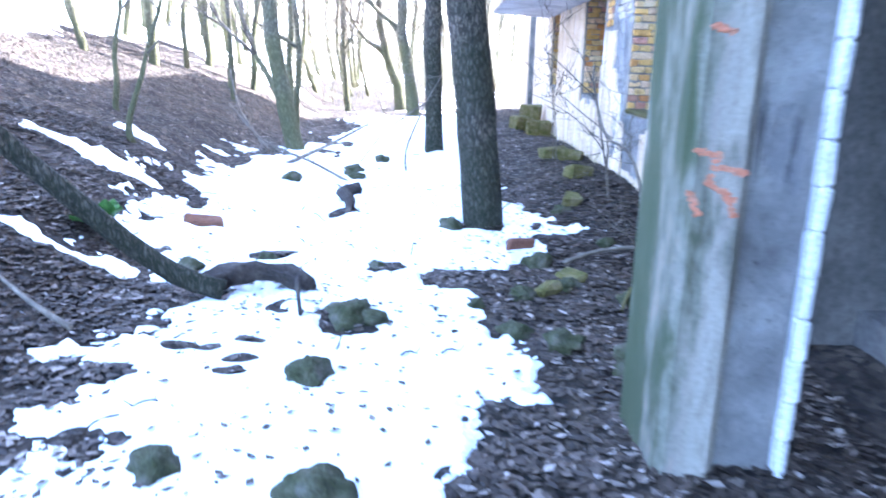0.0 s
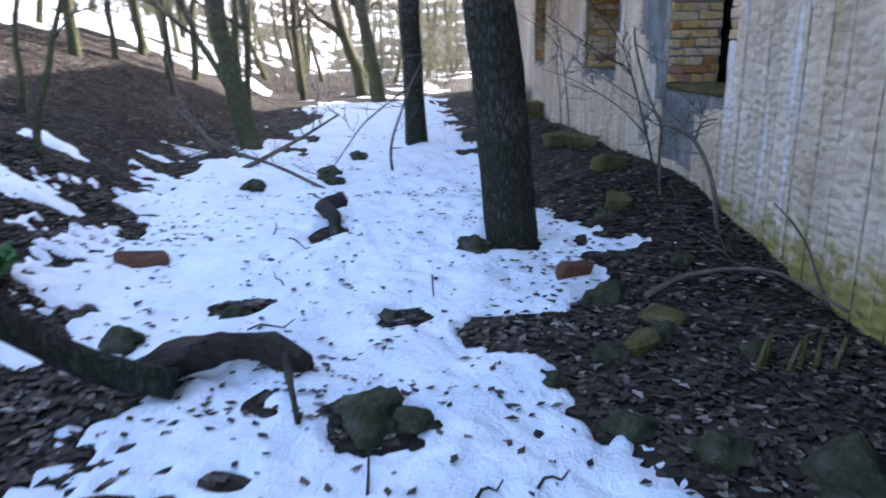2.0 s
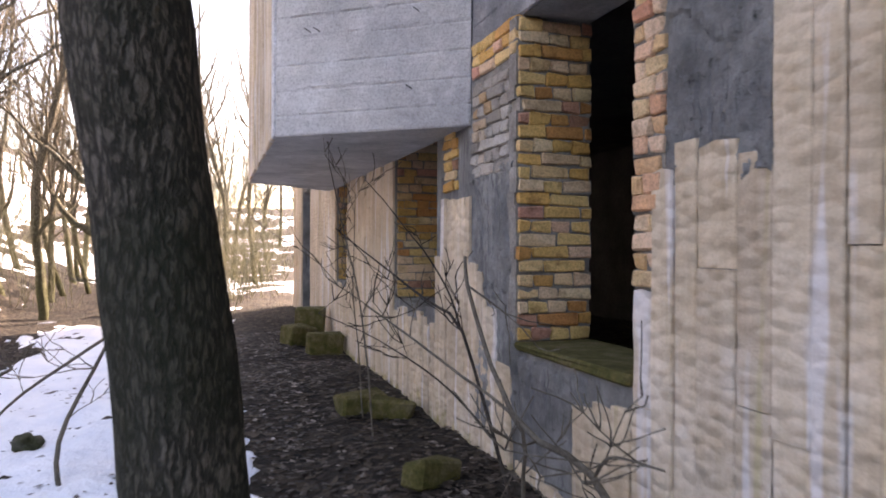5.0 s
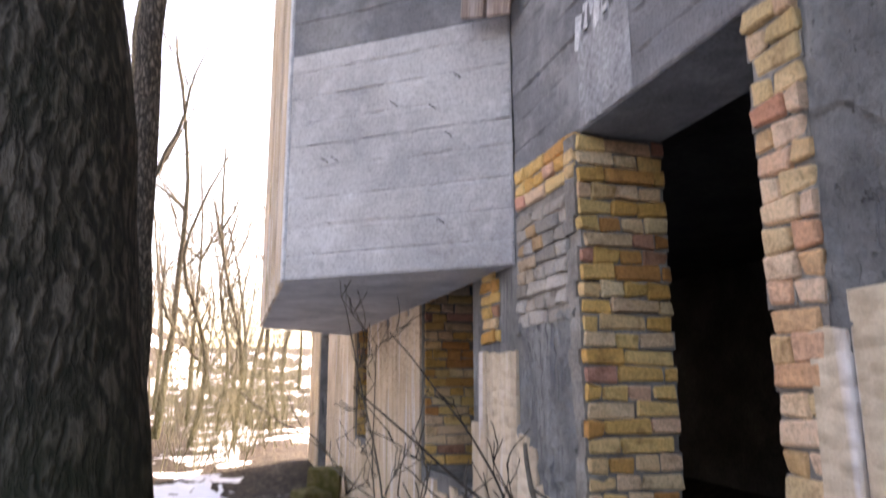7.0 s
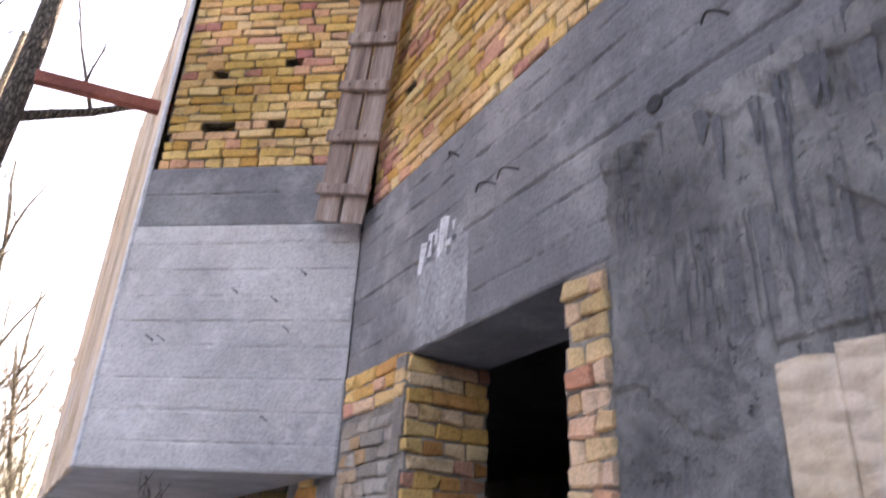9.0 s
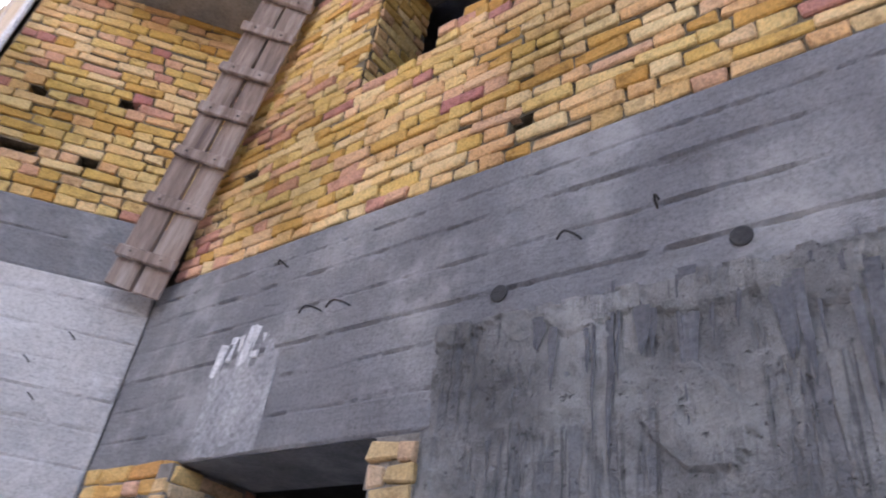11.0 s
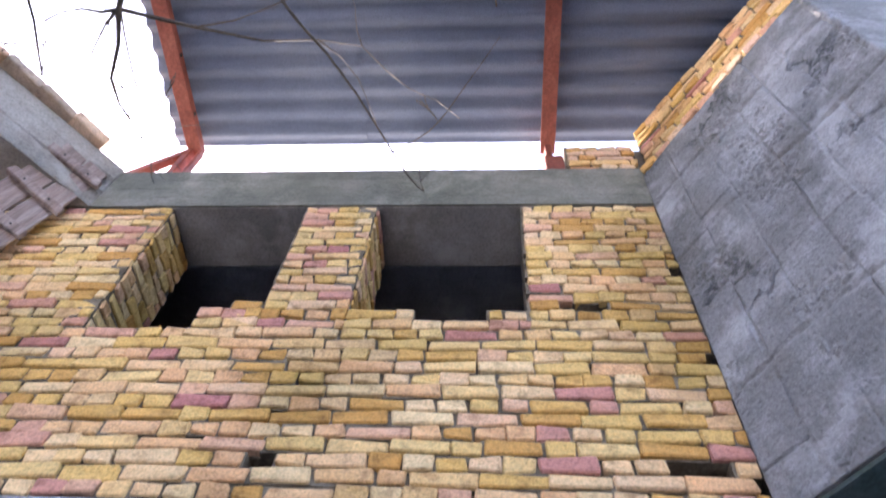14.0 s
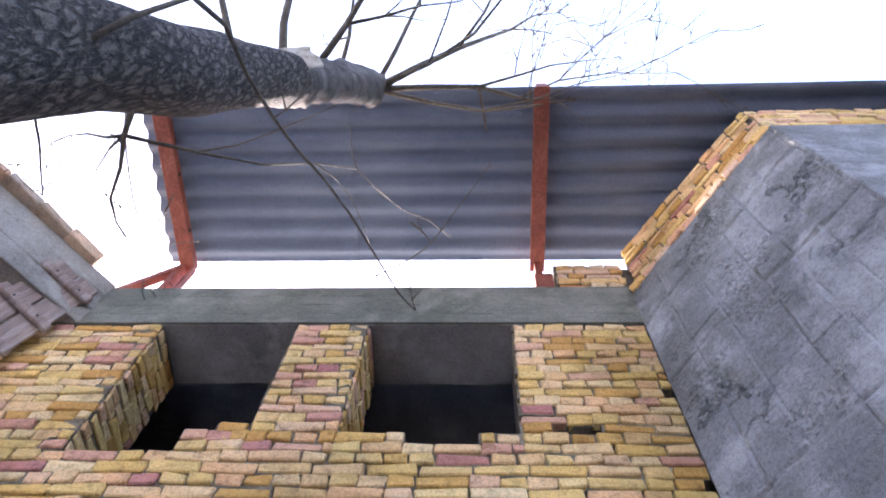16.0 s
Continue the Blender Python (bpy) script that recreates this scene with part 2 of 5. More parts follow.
def render_material():
    m, t, b, co = start("rough_grey_render", 0.92)
    a = noise_tex(t, co, 2.0, 6, 0.65)
    drip = noise_tex(t, co, 5, 5, 0.6, (1, 3.2, 0.3))
    thin = noise_tex(t, co, 15, 3, 0.5, (1, 3.0, 0.10))
    lump = noise_tex(t, co, 26, 6, 0.7)
    fine = noise_tex(t, co, 120, 4, 0.7)
    col = ramp(t, a, [(0.32, (0.125, 0.122, 0.117)), (0.5, (0.24, 0.233, 0.222)), (0.68, (0.38, 0.37, 0.35))])
    patch = step(t, noise_tex(t, co, 2.6, 5, 0.65), 0.42, 0.58)
    run = math_node(t, "MULTIPLY", step(t, drip, 0.50, 0.57), patch)
    col = mixed(t, col, (0.16, 0.162, 0.172), math_node(t, "MULTIPLY", run, 0.6))
    col = mixed(t, col, (0.055, 0.055, 0.06), math_node(t, "MULTIPLY", math_node(t, "MULTIPLY", step(t, thin, 0.60, 0.66), patch), 0.6))
    pit = step(t, noise_tex(t, co, 34, 3, 0.6), 0.64, 0.72)
    col = mixed(t, col, (0.05, 0.05, 0.05), math_node(t, "MULTIPLY", pit, 0.5))
    col = mixed(t, col, ramp(t, lump, [(0.3, (0.6, 0.6, 0.6)), (0.5, (1, 1, 1))]), 0.6, "MULTIPLY")
    col = mixed(t, col, ramp(t, fine, [(0.3, (0.7, 0.7, 0.7)), (0.6, (1.08, 1.08, 1.08))]), 0.5, "MULTIPLY")
    hgt = math_node(t, "ADD", math_node(t, "MULTIPLY", run, -0.5), math_node(t, "ADD", math_node(t, "MULTIPLY", lump, 0.7), math_node(t, "MULTIPLY", fine, 0.3)))
    finish(t, b, col, math_node(t, "SUBTRACT", hgt, pit), 1.0, 0.035)
    return m


M_PINKISH = brick_material("pale_pink_brick", [(0.0, (0.62, 0.33, 0.20)), (0.4, (0.70, 0.50, 0.36)), (0.7, (0.66, 0.47, 0.24)), (1.0, (0.55, 0.26, 0.17))])
M_SMEARED = brick_material("mortar_smeared_brick", [(0.0, (0.22, 0.20, 0.18)), (0.35, (0.34, 0.30, 0.26)), (0.7, (0.42, 0.39, 0.36)), (1.0, (0.42, 0.27, 0.15))])
M_RED = brick_material("red_brick", [(0.0, (0.10, 0.042, 0.026)), (1.0, (0.15, 0.07, 0.042))])
M_MORTAR = plain("old_lime_mortar", (0.05, 0.04, 0.03), (0.10, 0.083, 0.062), (0.17, 0.15, 0.12), 4, 60)
M_BED = plain("pale_lime_mortar", (0.16, 0.14, 0.12), (0.25, 0.225, 0.195), (0.34, 0.315, 0.28), 6, 60)
M_CONC_DARK = concrete_material("grey_board_marked_concrete", (0.17, 0.17, 0.175), (0.25, 0.25, 0.255), (0.34, 0.335, 0.33), 0.17, 0.6)
M_RAW_PALE = concrete_material("pale_raw_concrete", (0.36, 0.35, 0.345), (0.50, 0.485, 0.47), (0.63, 0.615, 0.60), 50.0, 0.5, 0.0)
M_RAW_GREY = concrete_material("grey_raw_concrete", (0.125, 0.125, 0.13), (0.195, 0.195, 0.20), (0.31, 0.305, 0.30), 50.0, 0.6, 0.0)
M_RAW_DAMP = concrete_material("damp_raw_concrete", (0.115, 0.11, 0.095), (0.215, 0.21, 0.20), (0.38, 0.375, 0.37), 50.0, 1.4, 0.0)
M_RAW_BROWN = concrete_material("brownish_raw_concrete", (0.19, 0.175, 0.15), (0.29, 0.265, 0.23), (0.38, 0.355, 0.31), 50.0, 0.6, 0.0)
M_BEAM = concrete_material("algae_streaked_concrete", (0.09, 0.095, 0.065), (0.17, 0.165, 0.125), (0.27, 0.255, 0.205), 0.12, 0.8, 0.6)
# Mottled dark green, much darker than the faces of the bay.
M_SOFFIT = plain("dark_green_concrete", (0.022, 0.045, 0.038), (0.055, 0.085, 0.078), (0.13, 0.15, 0.14), 4, 40, 0.8, 0.7, 0.01)
M_JOINT = plain("crumbly_joint_mortar", (0.07, 0.052, 0.03), (0.16, 0.125, 0.08), (0.29, 0.24, 0.17), 9, 70, 0.95, 0.9, 0.01)
M_RENDER = render_material()
M_PLASTER = plaster_material()
# Near-black colour puts the gloom of unlit rooms into the inner surfaces.
M_DARKROOM = plain("unlit_inner_plaster", (0.05, 0.048, 0.045), (0.09, 0.085, 0.08), (0.14, 0.13, 0.12), 1.5, 20)
M_BARK = bark_material("ridged_bark", (0.045, 0.037, 0.029), (0.16, 0.135, 0.11), (0.013, 0.018, 0.005))
M_BARK_FAR = bark_material("mossy_bark", (0.10, 0.085, 0.06), (0.23, 0.20, 0.14), (0.085, 0.088, 0.03))
M_TWIG = plain("grey_brown_twig", (0.08, 0.065, 0.05), (0.13, 0.11, 0.085), (0.20, 0.17, 0.13), 8, 60)
M_ROT = plain("rotten_dark_wood", (0.02, 0.016, 0.013), (0.045, 0.035, 0.028), (0.09, 0.075, 0.06), 5, 40, 0.9, 0.9, 0.03)
M_WOOD = plain("weathered_board", (0.15, 0.105, 0.09), (0.30, 0.225, 0.19), (0.46, 0.39, 0.35), 5, 45, 0.85, 0.6, 0.01, (3, 3, 0.2))
M_RUST = plain("red_lead_steel", (0.16, 0.045, 0.03), (0.26, 0.075, 0.05), (0.34, 0.12, 0.08), 4, 50, 0.7, 0.4, 0.005)
M_SHEET = plain("grey_fibre_cement", (0.10, 0.125, 0.175), (0.145, 0.175, 0.235), (0.20, 0.23, 0.285), 0.8, 140, 0.8, 0.1, 0.001)
M_ROCK = plain("mossy_rock", (0.025, 0.033, 0.009), (0.06, 0.062, 0.03), (0.13, 0.12, 0.095), 7, 50, 0.95, 0.9, 0.03)
M_MOSSBLOCK = plain("mossy_block", (0.055, 0.055, 0.010), (0.11, 0.095, 0.028), (0.19, 0.15, 0.09), 9, 60, 0.95, 0.8, 0.02)
M_WHITE = plain("lime_wash", (0.48, 0.48, 0.48), (0.62, 0.62, 0.62), (0.74, 0.74, 0.74), 9, 60)
M_STEEL = plain("dark_iron", (0.02, 0.02, 0.022), (0.04, 0.038, 0.036), (0.08, 0.06, 0.05), 9, 60, 0.6)
M_LEAFGREEN = plain("green_leaf", (0.03, 0.09, 0.015), (0.06, 0.16, 0.03), (0.10, 0.22, 0.05), 12, 50, 0.6)


def ground_material():
    m, t, b, co = start("leafy_soil", 0.95)
    v = node(t, "ShaderNodeTexVoronoi", Scale=17.0)
    t.links.new(co, v.inputs["Vector"])
    a = noise_tex(t, co, 1.2, 5, 0.65)
    f = noise_tex(t, co, 55, 5, 0.7)
    sp = t.nodes.new("ShaderNodeSeparateColor")
    t.links.new(v.outputs["Color"], sp.inputs[0])
    col = ramp(t, sp.outputs[0], [(0.0, (0.014, 0.011, 0.008)), (0.45, (0.034, 0.025, 0.018)), (0.8, (0.062, 0.047, 0.034)), (1.0, (0.12, 0.095, 0.072))])
    col = mixed(t, col, ramp(t, a, [(0.35, (0.6, 0.6, 0.6)), (0.65, (1.15, 1.1, 1.05))]), 0.8, "MULTIPLY")
    col = mixed(t, col, ramp(t, f, [(0.3, (0.4, 0.4, 0.4)), (0.65, (1.2, 1.2, 1.2))]), 0.8, "MULTIPLY")
    finish(t, b, col, math_node(t, "ADD", f, math_node(t, "MULTIPLY", v.outputs["Distance"], 1.5)), 1.0, 0.03)
    return m


def snow_material():
    m, t, b, co = start("old_snow", 0.7)
    a = noise_tex(t, co, 3, 5, 0.6)
    f = noise_tex(t, co, 60, 4, 0.6)
    d = noise_tex(t, co, 30, 4, 0.75)
    col = ramp(t, a, [(0.3, (0.72, 0.76, 0.82)), (0.6, (0.84, 0.86, 0.89))])
    col = mixed(t, col, (0.25, 0.21, 0.17), math_node(t, "MULTIPLY", step(t, d, 0.68, 0.76), 0.5))
    finish(t, b, col, math_node(t, "ADD", math_node(t, "ADD", a, math_node(t, "MULTIPLY", noise_tex(t, co, 11, 4, 0.6), 0.7)), math_node(t, "MULTIPLY", f, 0.2)), 0.7, 0.06)
    return m


def leaf_material():
    m, t, b, co = start("dead_leaf", 0.58)
    geo = t.nodes.new("ShaderNodeNewGeometry")
    col = ramp(t, geo.outputs["Random Per Island"], [(0.0, (0.012, 0.009, 0.007)), (0.4, (0.034, 0.024, 0.017)), (0.78, (0.062, 0.046, 0.036)), (0.95, (0.15, 0.122, 0.10)), (1.0, (0.32, 0.28, 0.25))])
    t.links.new(col, b.inputs["Base Color"])
    return m



def algae_material():
    m, t, b, co = start("algae_stained_render", 0.9)
    geo = t.nodes.new("ShaderNodeNewGeometry")
    sep = t.nodes.new("ShaderNodeSeparateXYZ")
    t.links.new(geo.outputs["Position"], sep.inputs[0])
    a = noise_tex(t, geo.outputs["Position"], 3, 5, 0.65, (1, 1, 0.3))
    f = noise_tex(t, geo.outputs["Position"], 50, 5, 0.7)
    col = ramp(t, a, [(0.34, (0.17, 0.155, 0.13)), (0.48, (0.34, 0.31, 0.26)), (0.58, (0.27, 0.245, 0.21)), (0.7, (0.30, 0.21, 0.15))])
    col = mixed(t, col, ramp(t, f, [(0.3, (0.6, 0.6, 0.6)), (0.6, (1.05, 1.05, 1.05))]), 0.6, "MULTIPLY")
    green = step(t, math_node(t, "ADD", sep.outputs[0], math_node(t, "MULTIPLY", a, 0.7)), 1.38, 1.20)
    col = mixed(t, col, (0.022, 0.038, 0.009), math_node(t, "MULTIPLY", green, 0.92))
    finish(t, b, col, math_node(t, "ADD", a, f), 0.6, 0.015)
    return m


M_ALGAE = algae_material()
M_GROUND, M_SNOW, M_LEAF = ground_material(), snow_material(), leaf_material()


# ---- geometry helpers ----
class Shape:
    """Vertices and faces that become one mesh."""

    def __init__(self):
        self.v, self.f = [], []

    def add(self, verts, faces):
        k = len(self.v)
        self.v.extend(tuple(p) for p in verts)
        self.f.extend(tuple(i + k for i in q) for q in faces)
        return self

    def box(self, x0, x1, y0, y1, z0, z1, m=None):
        p = [Vector((x, y, z)) for z in (z0, z1) for x, y in ((x0, y0), (x1, y0), (x1, y1), (x0, y1))]
        if m is not None:
            p = [m @ q for q in p]
        return self.add(p, [(3, 2, 1, 0), (4, 5, 6, 7), (0, 1, 5, 4), (1, 2, 6, 5), (2, 3, 7, 6), (3, 0, 4, 7)])

    def soft_box(self, sx, sy, sz, b, m=None, jit=0.0, rng=None):
        """A box centred on the origin with chamfered edges."""
        pts, idx = [], {}
        for ax in range(3):
            for s in (-1, 1):
                for u in (-1, 1):
                    for w in (-1, 1):
                        q = [0, 0, 0]
                        q[ax] = s * (sx, sy, sz)[ax] / 2
                        q[(ax + 1) % 3] = u * ((sx, sy, sz)[(ax + 1) % 3] / 2 - b)
                        q[(ax + 2) % 3] = w * ((sx, sy, sz)[(ax + 2) % 3] / 2 - b)
                        idx[(ax, s, u, w)] = len(pts)
                        pts.append(Vector(q))
        if rng:
            jits = {}
            for key, i in idx.items():
                ax, s, u, w = key
                sg = [0, 0, 0]
                sg[ax], sg[(ax + 1) % 3], sg[(ax + 2) % 3] = s, u, w
                sg = tuple(sg)
                if sg not in jits:
                    jits[sg] = Vector((rng.uniform(-jit, jit), rng.uniform(-jit, jit), rng.uniform(-jit, jit)))
                pts[i] += jits[sg]
        fs = []
        for ax in range(3):
            for s in (-1, 1):
                q = [idx[(ax, s, -1, -1)], idx[(ax, s, 1, -1)], idx[(ax, s, 1, 1)], idx[(ax, s, -1, 1)]]
                fs.append(q if s > 0 else q[::-1])
        for ax in range(3):
            a2, a3 = (ax + 1) % 3, (ax + 2) % 3
            for s in (-1, 1):
                for u in (-1, 1):
                    q = [idx[(ax, s, u, -1)], idx[(ax, s, u, 1)], idx[(a2, u, 1, s)], idx[(a2, u, -1, s)]]
                    fs.append(q if s * u < 0 else q[::-1])
        for sx_ in (-1, 1):
            for sy_ in (-1, 1):
                for sz_ in (-1, 1):
                    q = [idx[(0, sx_, sy_, sz_)], idx[(1, sy_, sz_, sx_)], idx[(2, sz_, sx_, sy_)]]
                    fs.append(q if sx_ * sy_ * sz_ > 0 else q[::-1])
        if m is not None:
            pts = [m @ q for q in pts]
        return self.add(pts, fs)

    def tube(self, pts, radii, n=8, seed=0, rough=0.0):
        pts = [Vector(p) for p in pts]
        vs, fs, up = [], [], Vector((0.31, 0.17, 0.93))
        prev = None
        for i, p in enumerate(pts):
            d = (pts[min(i + 1, len(pts) - 1)] - pts[max(i - 1, 0)]).normalized()
            if prev is None:
                a = d.cross(up if abs(d.dot(up)) < 0.95 else Vector((1, 0, 0))).normalized()
            else:
                a = (prev - d * prev.dot(d)).normalized()
            prev = a
            c = d.cross(a)
            for k in range(n):
                th = 2 * math.pi * k / n
                r = radii[i]
                if rough:
                    r *= 1 + rough * noise.noise(Vector((math.cos(th) * 1.7 + seed, math.sin(th) * 1.7, i * 0.45)))
                vs.append(p + (a * math.cos(th) + c * math.sin(th)) * r)
        for i in range(len(pts) - 1):
            for k in range(n):
                fs.append((i * n + k, i * n + (k + 1) % n, (i + 1) * n + (k + 1) % n, (i + 1) * n + k))
        fs.append(tuple(range(n))[::-1])
        fs.append(tuple((len(pts) - 1) * n + k for k in range(n)))
        return self.add(vs, fs)

    def prism(self, outline, z0, z1):
        n = len(outline)
        return self.add([(x, y, z0) for x, y in outline] + [(x, y, z1) for x, y in outline],
                        [tuple(range(n))[::-1], tuple(range(n, 2 * n))] + [(i, (i + 1) % n, n + (i + 1) % n, n + i) for i in range(n)])

    def mesh(self, name, material, smooth=False):
        me = bpy.data.meshes.new(name)
        me.from_pydata(self.v, [], self.f)
        me.materials.append(material)
        if smooth:
            me.shade_smooth()
        me.update()
        return me


def part(name, shape, material, parent=None, label="", smooth=False):
    ob = new(name, shape.mesh(name, material, smooth))
    if parent:
        ob.parent = parent
    if label:
        ob["label"] = label
    return ob


def thing(name, label, category, shape=None, material=None, at=(0, 0, 0), kind="", group="", smooth=False):
    ob = new(name, shape.mesh(name, material, smooth) if shape else None)
    ob.location = at
    return tagged(ob, label, category, group, kind)


def path_points(pts, n=26, wob=0.012, seed=0):
    """Evenly spaced points through pts."""
    out = []
    for i in range(n):
        u = i / (n - 1) * (len(pts) - 1)
        k = min(int(u), len(pts) - 2)
        f = u - k
        p0, p1, p2, p3 = (Vector(pts[min(max(j, 0), len(pts) - 1)]) for j in (k - 1, k, k + 1, k + 2))
        q = 0.5 * ((2 * p1) + (p2 - p0) * f + (2 * p0 - 5 * p1 + 4 * p2 - p3) * f * f + (3 * p1 - p0 - 3 * p2 + p3) * f * f * f)
        out.append(tuple(q + Vector((noise.noise(q * 2 + Vector((seed, 0, 0))), noise.noise(q * 2 + Vector((0, seed, 9))), 0)) * wob))
    return out


def smoothstep(a, b, x):
    k = min(1.0, max(0.0, (x - a) / (b - a)))
    return k * k * (3 - 2 * k)


# ---- ground ----
def bank_edge(y):
    return -1.95 - 0.75 * smoothstep(6.0, 12.0, y) - 0.3 * smoothstep(12, 25, y)


def ground_z(x, y, fine=True):
    z = -0.60 + 0.27 * smoothstep(4.0, 10.5, y) + 0.016 * max(0.0, min(y, 45) - 10) + 0.10 * max(0.0, y - 34)
    e = bank_edge(y)
    u = max(0.0, e - x)
    z += 0.42 * u * smoothstep(0.0, 1.2, u) if u < 7 else 2.94 + 0.30 * (u - 7)
    z += 0.18 * smoothstep(0.5, 1.9, x) * smoothstep(6.0, 8.5, y) * (1 - 0.7 * smoothstep(11, 14, y))
    if fine:
        z += 0.10 * noise.noise(Vector((x * 0.5, y * 0.5, 3.0))) * smoothstep(0, 2, abs(x) + 0.3)
        z += 0.045 * noise.noise(Vector((x * 2.1, y * 2.1, 7.0)))
        z += 0.018 * noise.noise(Vector((x * 7.0, y * 7.0, 1.0)))
    return z


def axis(lo, hi, near0, near1, near_step, far_growth=1.18):
    vals, v, st = [], near0, near_step
    while v < near1:
        vals.append(v)
        v += near_step
    while v < hi:
        vals.append(v)
        st *= far_growth
        v += st
    vals.append(hi)
    v, st, low = near0, near_step, []
    while v > lo:
        st *= far_growth
        v -= st
        low.append(max(v, lo))
    return low[::-1] + vals


gx, gy = axis(-900, 900, -5.0, 2.6, 0.09), axis(-900, 900, 1.5, 15.0, 0.09)
g = Shape()
for yy in gy:
    for xx in gx:
        g.v.append((xx, yy, min(ground_z(max(xx, -60), min(max(yy, -30), 90)), 30)))
nx = len(gx)
g.f = [(j * nx + i, j * nx + i + 1, (j + 1) * nx + i + 1, (j + 1) * nx + i) for j in range(len(gy) - 1) for i in range(nx - 1)]
thing("ground", "dark woodland soil with wet brown leaf litter", "ground", g, M_GROUND, kind="structure", smooth=True)


FOOT = ((-1.53, 5.16), (-1.36, 5.15), (-1.18, 5.26), (-1.16, 5.0), (-1.15, 4.84))


def snow_amount(x, y):
    """Over 0 where snow lies."""
    right = 0.45 + 0.55 * smoothstep(6.6, 7.2, y) - 0.35 * smoothstep(7.8, 9.5, y) - 0.1 * smoothstep(10, 16, y) - 0.5 * smoothstep(16, 30, y)
    right -= 0.45 * math.exp(-((y - 6.35) / 0.35) ** 2)
    right -= 0.35 * smoothstep(5.0, 4.0, y)
    left = -2.0 + 0.5 * math.exp(-((y - 5.95) / 0.3) ** 2) - 0.9 * smoothstep(5.9, 7.6, y) + 0.8 * smoothstep(10.0, 13.0, y) - 0.9 * smoothstep(20, 32, y)
    w = 0.32 * noise.noise(Vector((x * 1.6, y * 1.6, 11))) + 0.16 * noise.noise(Vector((x * 4.5, y * 4.5, 5))) + 0.12 * noise.noise(Vector((x * 11, y * 11, 2))) + 0.05 * noise.noise(Vector((x * 23, y * 23, 6)))
    d = min(right - x, (x - left) * (0.8 if y > 6.5 else 1.0)) + w * (1.15 if x > -1 else 2.3)
    for fx, fy in FOOT:
        d = min(d, math.hypot(x - fx, (y - fy) * 1.4) - 0.03)
    for bx, by, br in ((0.36, 7.9, 0.17), (-0.62, 5.62, 0.15), (-0.73, 4.8, 0.06), (-1.0, 8.3, 0.05), (-0.5, 6.7, 0.03), (-1.42, 7.0, 0.04)):
        d = min(d, math.hypot(x - bx, y - by) - br + 0.5 * w)
    for ax, ay, cx, cy, br in ((-3.2, 6.05, -2.4, 6.3, 0.16), (-4.2, 8.4, -3.3, 8.2, 0.15), (-3.3, 8.2, -2.6, 8.5, 0.2), (-3.8, 9.95, -2.5, 9.4, 0.17), (-3.4, 11.0, -2.6, 11.2, 0.12)):
        k = min(1.0, max(0.0, ((x - ax) * (cx - ax) + (y - ay) * (cy - ay)) / ((cx - ax) ** 2 + (cy - ay) ** 2)))
        d = max(d, br - math.hypot(x - ax - k * (cx - ax), y - ay - k * (cy - ay)) + 1.0 * w)
    d = max(d, 0.34 - math.hypot((x - 0.95) * 0.7, (y - 7.75) * 2.2) + w)
    return d




def snow_top(x, y):
    d = snow_amount(x, y)
    z = 0.055 * smoothstep(-0.02, 0.16, d) - 0.03 + 0.03 * noise.noise(Vector((x * 3, y * 3, 0))) + 0.016 * noise.noise(Vector((x * 6.5, y * 6.5, 8)))
    z += 0.010 * noise.noise(Vector((x * 11, y * 11, 4)))
    for fx, fy in FOOT:
        r = math.hypot((x - fx) * 1.0, (y - fy) * 1.5)
        z -= 0.07 * (1 - smoothstep(0.03, 0.08, r))
    return ground_z(x, y) + z + (0.0 if d > -0.03 else -0.06)


sx, sy = [], []
v = -4.7
while v < 2.0:
    sx.append(v)
    v += 0.034
v, st = 2.5, 0.034
while v < 19:
    sy.append(v)
    if v > 9:
        st *= 1.04
    v += st
sn, nx = Shape(), len(sx)
amount = {}
for j, yy in enumerate(sy):
    for i, xx in enumerate(sx):
        amount[i, j] = snow_amount(xx, yy)
        sn.v.append((xx, yy, snow_top(xx, yy)))
for j in range(len(sy) - 1):
    for i in range(nx - 1):
        if max(amount[i, j], amount[i + 1, j], amount[i, j + 1], amount[i + 1, j + 1]) > -0.05:
            sn.f.append((j * nx + i, j * nx + i + 1, (j + 1) * nx + i + 1, (j + 1) * nx + i))
thing("snow", "thin old snow cover on the woodland path", "snow", sn, M_SNOW, kind="structure", smooth=True)

fs = Shape()
fx_, fy_ = axis(-60, 12, -12.0, 6.0, 0.3, 1.06), axis(8, 75, 9.0, 34.0, 0.3, 1.06)
nx = len(fx_)
keep = []
for yy in fy_:
    for xx in fx_:
        u = bank_edge(yy) - xx
        cover = 0.5 * noise.noise(Vector((xx * 0.22, yy * 0.22, 20))) + 0.35 * noise.noise(Vector((xx * 0.8, yy * 0.8, 21))) + 0.2 * noise.noise(Vector((xx * 2.2, yy * 2.2, 22)))
        # Bank term whitens everything past the shadow edge, as glare on sunlit ground.
        cover += 0.75 * smoothstep(3.2, 4.8, u) + 0.32 * smoothstep(15, 20, yy) - 0.22 - 0.5 * smoothstep(0.3, 1.2, xx) * (1 - smoothstep(22, 26, yy))
        keep.append(cover)
        fs.v.append((xx, yy, ground_z(xx, min(yy, 90)) + 0.05 * smoothstep(-0.02, 0.15, cover) - 0.035))
for j in range(len(fy_) - 1):
    for i in range(nx - 1):
        if max(keep[j * nx + i], keep[j * nx + i + 1], keep[(j + 1) * nx + i], keep[(j + 1) * nx + i + 1]) > 0:
            fs.f.append((j * nx + i, j * nx + i + 1, (j + 1) * nx + i + 1, (j + 1) * nx + i))
